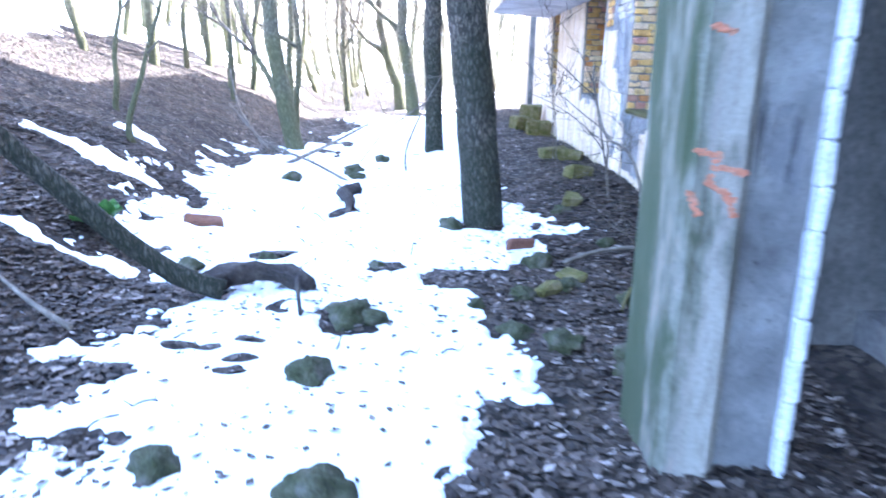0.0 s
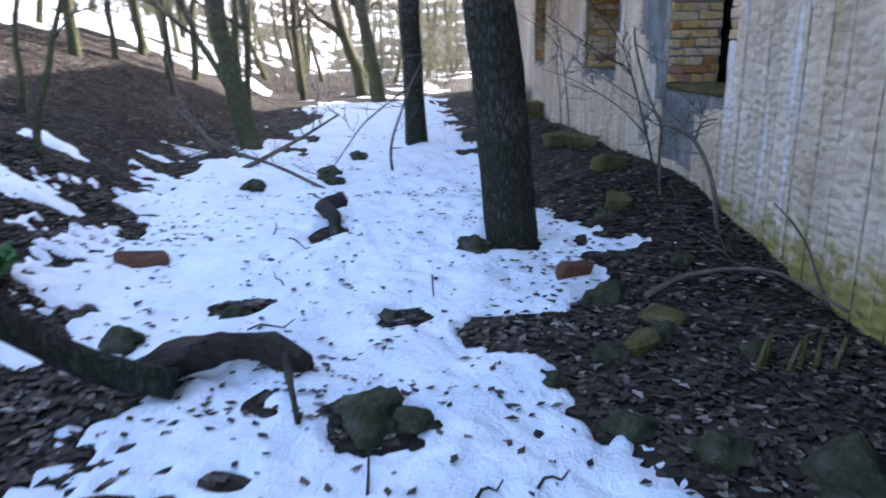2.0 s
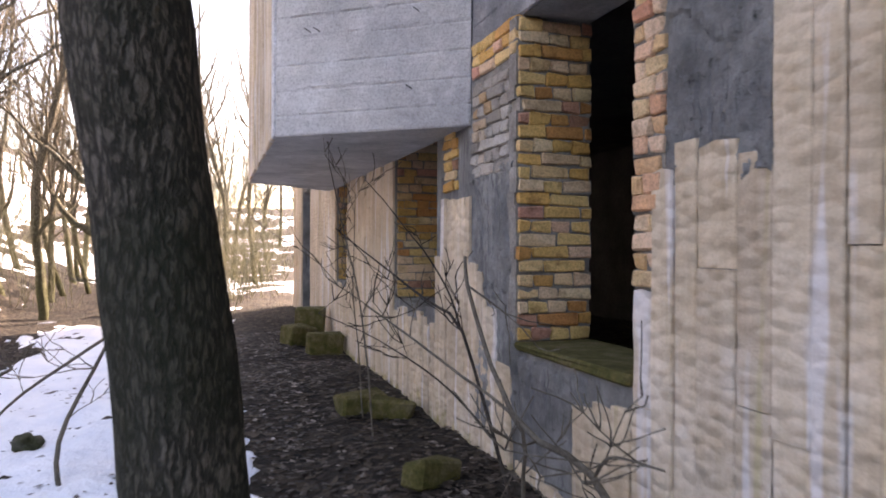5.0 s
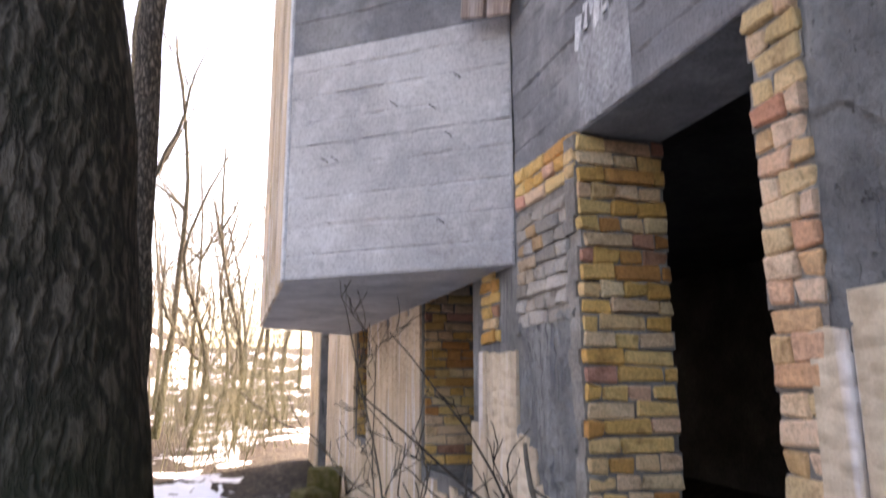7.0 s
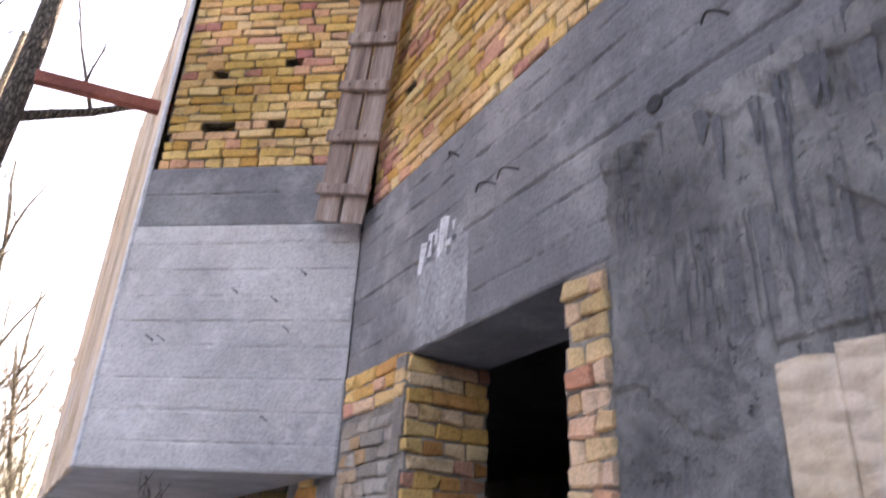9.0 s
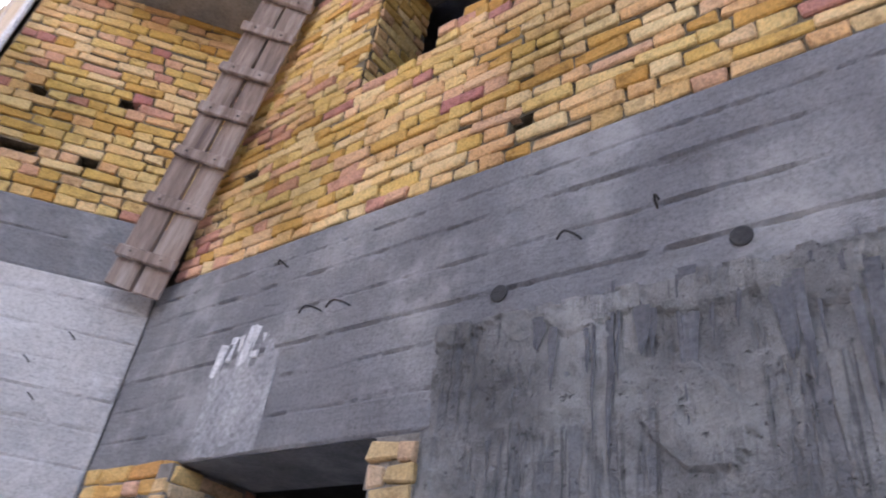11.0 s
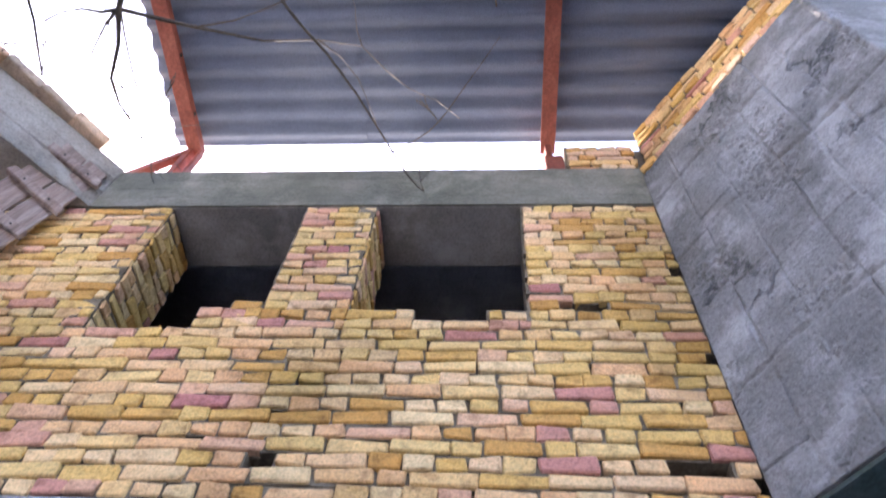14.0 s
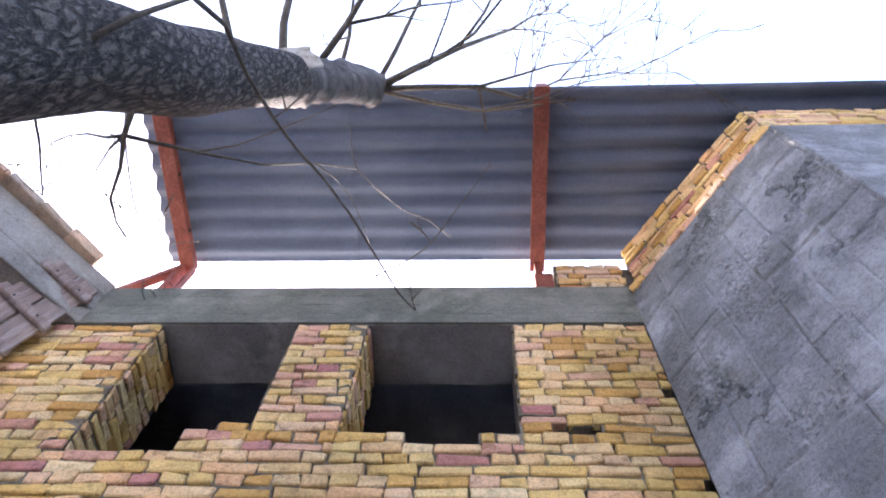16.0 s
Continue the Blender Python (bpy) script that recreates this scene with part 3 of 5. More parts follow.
thing("snow_slope", "patchy snow and painted sun glare on the slope", "snow", fs, M_SNOW, kind="structure", smooth=True)

# ---- main building ----
BX = 2.0


def facing(name, label, shape, material):
    return thing(name, label, "wall", shape, material, kind="structure")


END = 21.0
w = Shape()
LOWER = [(8.16, 9.34, 0.58, 2.46), (10.88, 12.2, 0.67, 2.40), (14.6, 15.5, 0.7, 2.40), (18.2, 19.4, -0.5, 2.2)]
y = 5.7
for a, bb, z0, z1 in LOWER:
    w.box(BX, BX + 0.45, y, a, -1.5, 2.46)
    w.box(BX, BX + 0.45, a, bb, -1.5, z0)
    if z1 < 2.46:
        w.box(BX, BX + 0.45, a, bb, z1, 2.46)
    y = bb
w.box(BX, BX + 0.45, y, END, -1.5, 2.46)
wall_lower = facing("wall_lower", "old grey masonry wall with empty window openings", w, M_RENDER)

band = Shape().box(BX + 0.016, BX + 0.45, 5.7, END, 2.464, 3.55)
band_ob = facing("wall_band", "grey board-marked concrete lintel band", band, M_CONC_DARK)

WIN = [(7.93, 8.80, 4.60), (6.60, 7.50, 4.70)]
u = Shape()
u.box(BX + 0.10, BX + 0.42, 5.7, 6.60, 3.554, 5.75).box(BX + 0.10, BX + 0.42, 6.60, 7.50, 3.554, 4.66).box(BX + 0.10, BX + 0.42, 7.50, 7.93, 3.554, 5.75)
u.box(BX + 0.10, BX + 0.42, 7.93, 8.80, 3.554, 4.56).box(BX + 0.10, BX + 0.42, 8.80, END, 3.554, 5.75)
wall_upper = facing("wall_upper", "yellow brick upper wall with two raw window openings", u, M_MORTAR)
beam = Shape().box(BX - 0.01, BX + 0.45, 5.7, END, 5.754, 6.24)
ring_beam = facing("wall_beam", "algae-stained concrete ring beam over the windows", beam, M_BEAM)

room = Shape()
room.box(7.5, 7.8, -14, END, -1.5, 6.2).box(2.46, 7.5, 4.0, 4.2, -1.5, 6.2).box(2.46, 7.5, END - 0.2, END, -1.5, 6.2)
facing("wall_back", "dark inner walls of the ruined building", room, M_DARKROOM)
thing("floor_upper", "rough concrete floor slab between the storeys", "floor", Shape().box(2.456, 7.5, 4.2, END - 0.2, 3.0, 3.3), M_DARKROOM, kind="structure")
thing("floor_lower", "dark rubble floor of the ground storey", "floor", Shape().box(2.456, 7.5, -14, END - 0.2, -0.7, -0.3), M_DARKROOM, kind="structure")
thing("ceiling", "raw concrete roof slab", "ceiling", Shape().box(2.456, 7.8, -14, END, 5.9, 6.2), M_CONC_DARK, kind="structure")
# Paler concrete than the beam's face, standing for light bounced up from below.
part("soffit", Shape().box(BX + 0.005, BX + 0.44, 6.5, 8.9, 5.748, 5.7535), M_RAW_BROWN, ring_beam, "underside of the beam, paled for bounced light")


# ---- bays ----
def bay(y_wall, y_corner, y_far, y_far_wall, z0, zc, xo=0.80):
    """A polygonal bay that juts out of the wall."""
    out = [(BX - 0.003, y_wall), (xo, y_corner), (xo, y_far), (BX - 0.003, y_far_wall)]
    if y_corner < y_wall:
        out = out[::-1]
    return Shape().prism(out, z0, zc)


left_bay = facing("wall_bay_left", "pale board-marked concrete bay jutting out of the wall", bay(10.12, 11.05, 15.0, 16.0, 1.97, 3.93), M_RAW_PALE)
left_bay_brick = facing("wall_bay_left_upper", "yellow brick upper storey of the bay", bay(10.25, 11.17, 14.98, 15.98, 3.934, 5.75, 0.86), M_MORTAR)
left_beam = facing("wall_bay_left_beam", "brownish board-marked concrete beam on top of the bay", bay(9.36, 10.35, 15.2, 16.2, 5.76, 6.27), M_RAW_BROWN)
right_bay = facing("wall_bay_right", "damp grey concrete bay with a cracked side", bay(5.80, 5.07, -3.0, -4.0, 3.52, 6.13, 0.88), M_RAW_DAMP)
right_bay_brick = facing("wall_bay_right_upper", "yellow brick parapet on the concrete bay", bay(5.74, 5.01, -2.95, -3.95, 6.134, 6.84, 0.96), M_MORTAR)
part("soffit", bay(5.79, 5.08, -2.98, -3.98, 3.50, 3.517, 0.89), M_SOFFIT, right_bay, "dark green underside of the bay")


def board_relief(p0, p1, z0, z1, board, seed, upright=False, rough=0.004, base=0.0, cell=0.0135, pits=0.0, lifts=()):
    """A concrete face cast against boards: uneven boards, crumbled joints, honeycombed patches."""
    p0, p1 = Vector((*p0, 0)), Vector((*p1, 0))
    along, length = (p1 - p0).normalized(), (p1 - p0).length
    out = Vector((along.y, -along.x, 0))
    nu, nz = max(2, int(length / cell)), max(2, int((z1 - z0) / cell))
    rb = random.Random(seed)
    span, edges = (length if upright else z1 - z0), [0.0]
    while edges[-1] < span:
        edges.append(edges[-1] + board * rb.uniform(0.82, 1.2))
    off = [rb.uniform(-0.004, 0.004) for _ in edges]
    butts = [rb.uniform(0.1, 1.3) for _ in edges]
    ends = [rb.uniform(1.4, 2.6) for _ in edges]
    sh = Shape()
    for k in range(nz + 1):
        for i in range(nu + 1):
            u, z = length * i / nu, (z1 - z0) * k / nz
            a, c = (u, z) if upright else (z, u)
            a += 0.012 * noise.noise(Vector((c * 2.3, a * 0.5, seed)))
            n = 0
            while n < len(edges) - 2 and edges[n + 1] < a:
                n += 1
            joint = min(abs(a - edges[n]) if n else 9, abs(edges[n + 1] - a))
            crumble = noise.noise(Vector((c * 7, a * 2, seed + 4))) + 0.6 * noise.noise(Vector((c * 31, a * 9, seed + 5)))
            w = 0.006 + 0.005 * max(0.0, crumble)
            d = off[n] - 0.015 * min(1.3, max(0.25, 0.5 + 1.3 * crumble)) * math.exp(-(joint / w) ** 2)
            d += 0.006 * max(0.0, crumble) * math.exp(-((joint - 0.016) / 0.008) ** 2)
            d -= (0.008 if upright else 0.0025) * (math.exp(-((c - butts[n]) / 0.006) ** 2) + math.exp(-((c - ends[n]) / 0.006) ** 2))
            for lift in lifts:
                far = abs(c - lift - 0.07 * noise.noise(Vector((a * 1.6, lift, seed))))
                d -= (0.014 + 0.012 * crumble) * math.exp(-(far / (0.012 + 0.012 * max(0.0, crumble))) ** 2)
            if pits:
                d += 0.0022 * noise.noise(Vector((u * 60, z * 60, seed + 2)))
            grain = noise.noise(Vector((a * 55, c * 3, seed + 6)))
            d += 0.0012 * grain + rough * noise.noise(Vector((u * 4, z * 4, seed + 7)))
            comb = noise.noise(Vector((u * 2.4, z * 2.4, seed + 8))) + 0.35 * noise.noise(Vector((u * 8, z * 8, seed + 9)))
            if pits and comb > 0.14:
                d += pits * min(1.0, (comb - 0.14) * 4) * (noise.noise(Vector((u * 38, z * 38, seed))) + 0.5 * noise.noise(Vector((u * 70, z * 70, seed))) - 0.4)
            d = max(d, -0.013) + base
            if i in (0, nu) or k in (0, nz):
                d = min(d, base - 0.006)
            p = p0 + along * u + out * d
            sh.v.append((p.x, p.y, z0 + z))
    w_ = nu + 1
    sh.f = [(k * w_ + i, k * w_ + i + 1, (k + 1) * w_ + i + 1, (k + 1) * w_ + i) for k in range(nz) for i in range(nu)]
    return sh


part("cast_face", board_relief((BX, 10.11), (BX, 5.80), 2.464, 3.551, 0.165, 3), M_RAW_GREY, band_ob)
part("cast_face", board_relief((0.80, 11.05), (BX, 10.12), 1.965, 3.49, 0.17, 14, base=0.015), M_RAW_PALE, left_bay)
part("damp_head", board_relief((0.80, 11.05), (BX, 10.12), 3.49, 3.932, 0.22, 19, base=0.015), M_RAW_GREY, left_bay, "damp grey head of the concrete")
part("cast_face", board_relief((BX, 5.80), (0.88, 5.07), 3.52, 6.132, 0.21, 27, True, 0.010, 0.017, 0.0115, 0.020, (0.62, 1.55, 2.2)), M_RAW_DAMP, right_bay)
part("cast_face", board_relief((0.80, 10.35), (BX, 9.36), 5.76, 6.272, 0.16, 33, base=0.015), M_RAW_BROWN, left_beam)

# pillar and wall under the right bay
p = Shape().soft_box(0.26, 0.60, 5.2, 0.04, pose(1.0, 4.22, 0.95))
pillar = thing("pillar", "cream rendered pillar with green algae on its edge", "pillar", p, M_ALGAE, kind="structure")
M_SPRAY = plain("faded_orange_paint", (0.40, 0.14, 0.07), (0.48, 0.19, 0.11), (0.46, 0.30, 0.20), 20, 60)
rp = random.Random(5)
for x0, z0, x1, z1 in ((0.93, 0.78, 1.02, 0.76), (1.02, 0.77, 0.99, 0.66), (0.99, 0.66, 1.10, 0.60), (1.04, 0.72, 1.13, 0.70), (0.92, 0.62, 0.96, 0.54), (1.06, 0.63, 1.11, 0.54), (0.95, 1.22, 1.02, 1.20)):
    dab = Shape()
    for i in range(5):
        u = i / 4
        dab.soft_box(0.030, 0.004, 0.018, 0.0015, pose(0.90 + (x0 + (x1 - x0) * u - 0.92) * 0.9, 3.9185, z0 + (z1 - z0) * u, 0, rp.uniform(-40, 40), 0), 0.004, rp)
    part("paint_mark", dab, M_SPRAY, pillar, "faded orange spray mark")
p = Shape().box(1.13, 1.39, 4.0, 4.52, -1.5, 3.5)
facing("wall_pillar_return", "grey concrete reveal beside the pillar", p, M_RENDER)
p = Shape()
rp = random.Random(71)
for k in range(28):
    p.soft_box(0.055, 0.56, 0.185, 0.014, pose(1.418 + rp.uniform(-0.003, 0.003), 4.22, -1.4 + k * 0.178), 0.006, rp)
facing("wall_pillar_edge", "pale chipped plaster edge of the doorway", p, M_WHITE)
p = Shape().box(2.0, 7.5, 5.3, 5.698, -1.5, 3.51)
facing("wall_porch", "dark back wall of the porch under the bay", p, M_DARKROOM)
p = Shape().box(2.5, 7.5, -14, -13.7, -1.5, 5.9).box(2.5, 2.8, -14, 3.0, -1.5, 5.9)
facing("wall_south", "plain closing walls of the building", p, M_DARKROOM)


# ---- masonry pieces ----
rng = random.Random(5)


def brick_mesh(length, depth, height, seed, material):
    r = random.Random(seed)
    return Shape().soft_box(length, depth, height, 0.007, None, 0.0075, r).mesh("brick", material)


BRICKS = {}


def brick_pool(material, length):
    key = (material.name, length)
    if key not in BRICKS:
        BRICKS[key] = [brick_mesh(length, 0.13, 0.067, int(length * 1000) + k * 13, material) for k in range(8)]
    return BRICKS[key]


def courses(parent, origin, along, z0, z1, length, material, solid=None, limit=300, proud=0.0, pitch=0.0765, jit=0.005, near=None, bed=M_JOINT):
    """Lays bricks in alternating courses of headers and stretchers with raked mortar joints: origin at one end on the face line, along a unit vector."""
    along = Vector(along).normalized()
    out = Vector((along.y, -along.x, 0))
    made, rest, joints = 0, Shape(), Shape()
    turn = math.degrees(math.atan2(along.y, along.x))
    n = int(round((z1 - z0) / pitch))
    spots = []
    for k in range(n):
        z = z0 + (k + 0.5) * pitch
        header_course = int(math.floor(z / 0.0765)) % 2 == 0
        u = -rng.uniform(0, 0.06) - (0.0 if header_course else 0.06)
        while u < length:
            head = header_course if rng.random() > 0.10 else not header_course
            bl = 0.118 if head else 0.243
            wide = bl * rng.uniform(0.93, 1.05)
            a, c = max(u, 0.0), min(u + wide, length)
            if c - a > 0.04:
                p = Vector(origin) + along * ((a + c) / 2)
                if solid is None or solid(p.x, p.y, z):
                    spots.append((p, z, c - a, bl))
            u += wide + rng.uniform(0.005, 0.013)
    if near:
        spots.sort(key=lambda q: near(q[0], q[1]))
    for p, z, cut, bl in spots:
        q = p - out * (0.065 - proud - rng.uniform(-jit, jit))
        lean = rng.uniform(-1.0, 1.0)
        m = pose(q.x, q.y, z + rng.uniform(-0.003, 0.003), rng.uniform(-1.5, 1.5), lean, turn + rng.uniform(-1.2, 1.2)) @ Matrix.Diagonal((cut / bl, 1, rng.uniform(0.92, 1.07), 1))
        back = rng.uniform(0.010, 0.024) if rng.random() > 0.15 else 0.045
        j = p - out * (0.05 + back - proud)
        joints.box(-cut / 2 - 0.013, cut / 2 + 0.004, -0.05, 0.05, -pitch / 2 - 0.002, pitch / 2 + 0.002, pose(j.x, j.y, z, 0, 0, turn))
        if made < limit:
            ob = new("brick", rng.choice(brick_pool(material, bl)))
            ob.parent = parent
            ob.matrix_basis = m
            made += 1
        else:
            rest.soft_box(bl, 0.13, 0.068, 0.007, m, 0.0075, rng)
    if joints.v:
        part("joint_mortar", joints, bed, parent)
    if rest.v:
        r = part("bricks", rest, material, parent)
        r["kind"] = "stuff"


def window_gap(x, yv, z):
    for hy, hz in ((6.22, 4.07), (6.07, 3.74), (7.63, 3.71), (9.53, 4.22), (6.35, 4.75)):
        if abs(yv - hy) < 0.062 and abs(z - hz) < 0.039:
            return False
    return True


def rubble_strips():
    spans = [(5.75, 7.40, 1.98, 0.02), (7.40, 7.76, 1.42, 0.10), (7.76, 7.89, 1.55, 0.02), (7.89, 8.02, 1.44, 0.01), (8.02, 8.155, 0.97, 0.01),
             (8.16, 8.66, 0.45, 0.05), (8.66, 9.34, -0.05, 0.05), (9.40, 9.62, 0.50, 0.04), (9.62, 9.85, 0.78, 0.05), (9.85, 10.10, 1.05, 0.05),
             (10.10, 10.70, 1.53, 0.04), (10.70, 10.875, 1.12, 0.08), (10.88, 12.20, 0.58, 0.06), (12.21, 13.40, 2.15, 0.25), (13.40, 13.65, 1.8, 0.1),
             (13.65, 14.60, 2.40, 0.05), (14.60, 15.50, 0.64, 0.04), (15.50, 18.19, 2.40, 0.04), (19.41, 20.9, 2.40, 0.04)]
    r = random.Random(8)
    for a, b, top, var in spans:
        yv = a
        while yv < b - 0.02:
            wd = min(r.uniform(0.09, 0.19), b - yv)
            if b - yv - wd < 0.05:
                wd = b - yv
            th = r.uniform(0.022, 0.032)
            h = top + r.uniform(-var, var)
            cuts = [-1.0, h]
            if h > 0.5 and r.random() < 0.75:
                cuts.insert(1, r.uniform(0.0, h - 0.3))
            for lo, hi in zip(cuts, cuts[1:]):
                st, nseg = Shape(), 8
                step_out = r.uniform(-0.004, 0.004)
                ys = (yv + r.uniform(0.001, 0.004), yv + wd - r.uniform(0.001, 0.004))
                vs = []
                for i in range(nseg + 1):
                    zz = lo + (hi - 0.004 - lo) * i / nseg
                    d = th + step_out + r.uniform(-0.004, 0.004)
                    top_lift = (i == nseg and hi == h)
                    w3 = [r.uniform(-0.012, 0.008) if top_lift else 0.0 for _ in range(3)]
                    vs += [(BX - 0.002, ys[0], zz + w3[0]), (BX - d * 0.85, ys[0], zz + w3[0]), (BX - d, ys[0] + 0.005, zz + w3[0]), (BX - d + r.uniform(-0.005, 0.005), (ys[0] + ys[1]) / 2, zz + w3[1]),
                           (BX - d, ys[1] - 0.005, zz + w3[2]), (BX - d * 0.85, ys[1], zz + w3[2]), (BX - 0.002, ys[1], zz + w3[2])]
                fs = [(i * 7 + j, (i + 1) * 7 + j, (i + 1) * 7 + j + 1, i * 7 + j + 1) for i in range(nseg) for j in range(6)]
                fs.append(tuple(nseg * 7 + j for j in range(7))[::-1])
                st.add(vs, fs)
                part("plaster_strip", st, M_PLASTER, wall_lower)
            yv += wd


rubble_strips()

# rough render with vertical ribs beside the opening
r = random.Random(21)


def relief(y0, y1, z0, z1, seed, depth=0.02, edge=0.10, cell=0.016, notch=None):
    """A rough coat with vertical flutes, its edges crumbling into the wall."""
    ny, nz = int((y1 - y0) / cell), int((z1 - z0) / cell)
    sh = Shape()
    for k in range(nz + 1):
        for i in range(ny + 1):
            yy, zz = y0 + (y1 - y0) * i / ny, z0 + (z1 - z0) * k / nz
            flute = 0.7 * noise.noise(Vector((yy * 13, zz * 1.6, seed))) + 0.4 * noise.noise(Vector((yy * 34, zz * 3.5, seed + 3)))
            patch = noise.noise(Vector((yy * 3.2, zz * 2.6, seed + 7)))
            lump = noise.noise(Vector((yy * 22, zz * 20, seed + 9)))
            rim = min(yy - y0, y1 - yy, zz - z0, z1 - zz) / edge + 0.55 * noise.noise(Vector((yy * 19, zz * 9, seed + 5)))
            d = depth * (0.45 + 0.45 * flute * (1 if patch > -0.05 else 0.25) + (0.5 if patch > 0.18 else 0.0) + 0.5 * lump)
            d = d if rim > 0.35 and not (notch and yy < notch[0] and zz < notch[1]) else -0.004
            sh.v.append((BX - max(d, -0.004), yy, zz))
    w_ = ny + 1
    sh.f = [(k * w_ + i, (k + 1) * w_ + i, (k + 1) * w_ + i + 1, k * w_ + i + 1) for k in range(nz) for i in range(ny)]
    return sh


part("render_coat", relief(5.72, 7.955, 1.35, 2.85, 1.0, 0.024, 0.05, notch=(7.40, 2.03)), M_RENDER, wall_lower, "ribbed rough grey render coat")
part("render_flake", relief(9.345, 10.08, 0.0, 1.66, 4.0, 0.03, 0.06), M_RENDER, wall_lower, "flaking grey render")
ribs = relief(8.55, 9.34, -0.6, 0.56, 8.0, 0.02, 0.06)
part("render_patch", ribs, M_RENDER, wall_lower, "flaking grey render patch")
part("sill", Shape().soft_box(0.5, 1.17, 0.05, 0.012, pose(2.215, 8.75, 0.595), 0.012, r), M_MOSSBLOCK, wall_lower, "mossy crumbling sill")

# damp runs that hang from the top of the coat
M_RUN = plain("damp_dark_run", (0.085, 0.085, 0.09), (0.12, 0.12, 0.126), (0.16, 0.16, 0.165), 6, 60, 0.8)
rd = random.Random(64)
for k in range(34):
    yv, top, ln, wd = rd.uniform(5.95, 7.55), rd.uniform(2.72, 2.86), rd.uniform(0.10, 0.55), rd.choice((0.010, 0.014, 0.018, 0.026, 0.045))
    run = Shape()
    steps = 9
    vs = []
    for i in range(steps + 1):
        u = i / steps
        half = wd * 0.5 * (1 - u ** 3) * (1 + 0.35 * noise.noise(Vector((k * 3.1, u * 4, 2)))) + 0.001
        mid_y = yv + 0.012 * noise.noise(Vector((k * 1.7, u * 2, 5)))
        for dy, dx in ((-half, 0.0), (0.0, 0.003), (half, 0.0)):
            vs.append((BX - 0.019 - dx - 0.006 * noise.noise(Vector((yv * 3, top - ln * u, 3))), mid_y + dy, top - ln * u))
    run.add(vs, [(i * 3 + j, i * 3 + j + 1, (i + 1) * 3 + j + 1, (i + 1) * 3 + j) for i in range(steps) for j in range(2)])
    part("damp_run", run, M_RUN, wall_lower)

# tie holes, lime splash and bent bars on the band
for yv, z in ((7.70, 2.93), (6.88, 2.92), (6.02, 2.93)):
    d = Shape()
    ring = [(BX - 0.004, yv + 0.034 * math.cos(a * math.pi / 8), z + 0.034 * math.sin(a * math.pi / 8)) for a in range(16)]
    inner_ring = [(BX - 0.006, yv + 0.028 * math.cos(a * math.pi / 8), z + 0.028 * math.sin(a * math.pi / 8)) for a in range(16)]
    d.add(ring + inner_ring + [(BX + 0.0005, q[1], q[2]) for q in ring], [tuple(16 + a for a in range(16))[::-1]] + [(a, 16 + a, 16 + (a + 1) % 16, (a + 1) % 16) for a in range(16)] + [(32 + a, a, (a + 1) % 16, 32 + (a + 1) % 16) for a in range(16)])
    part("tie_hole", d, M_STEEL, band_ob, "dark round plug in the concrete")
spl, fing = Shape(), Shape()
for k in range(9):
    a = 8.86 + k * 0.05
    top = 2.93 + 0.06 * math.sin(k * 1.7)
    spl.soft_box(0.007, 0.056, top - 2.47, 0.003, pose(BX - 0.0004, a, (top + 2.47) / 2), 0.003, r)
for a, z0, z1, wd in ((9.26, 2.86, 3.02, 0.05), (9.20, 2.93, 3.06, 0.05), (9.14, 2.97, 3.05, 0.04), (9.08, 2.88, 3.09, 0.06), (9.01, 2.92, 3.08, 0.05), (8.95, 2.95, 3.03, 0.04)):
    fing.soft_box(0.010, wd, z1 - z0, 0.004, pose(BX - 0.002, a, (z0 + z1) / 2, r.uniform(-12, 12), 0, 0), 0.008, r)
M_SPLASH = plain("thin_lime_run", (0.24, 0.24, 0.245), (0.31, 0.31, 0.315), (0.42, 0.42, 0.42), 5, 40)
part("lime_run", spl, M_SPLASH, band_ob, "pale lime run on the concrete")
part("lime_splash", fing, M_WHITE, band_ob, "white lime splash on the concrete")
for yv, z, dy in ((8.61, 3.06, 0.12), (8.44, 3.05, 0.12), (7.38, 3.06, 0.08), (7.12, 3.10, -0.02), (6.3, 3.06, 0.02), (6.2, 3.06, 0.02), (8.95, 3.38, 0.03)):
    part("bent_bar", Shape().tube(path_points([(BX + 0.01, yv, z), (BX - 0.03, yv + dy * 0.2, z + 0.012), (BX - 0.05, yv + dy * 0.6, z + 0.022), (BX - 0.035, yv + dy, z + 0.005)], 9, 0), [0.0045] * 9, 6), M_STEEL, band_ob, "rusty bent reinforcing bar")
part("bar", Shape().tube([(BX - 0.03, 6.12, 3.12), (BX - 0.06, 6.05, 3.02), (BX - 0.05, 6.0, 2.93)], [0.006] * 3, 6), M_STEEL, band_ob)
part("bar", Shape().tube([(BX - 0.03, 6.14, 2.95), (BX - 0.08, 6.12, 2.8), (BX - 0.07, 6.0, 2.72)], [0.006] * 3, 6), M_STEEL, band_ob)
for k in range(7):
    yv, z = r.uniform(10.3, 10.95), r.uniform(2.2, 3.6)
    px = 2.0 - (yv - 10.12) * 1.2 / 0.93
    part("bent_bar", Shape().tube([(px + 0.01, yv, z), (px - 0.02, yv - 0.03, z + 0.01), (px - 0.05, yv - 0.02, z + 0.03)], [0.004] * 3, 6), M_STEEL, left_bay)

# corner trim and front of the left bay
part("corner_trim", Shape().soft_box(0.03, 0.16, 4.2, 0.008, pose(0.787, 11.13, 4.07)), M_WHITE, left_bay, "chipped white edge strip")
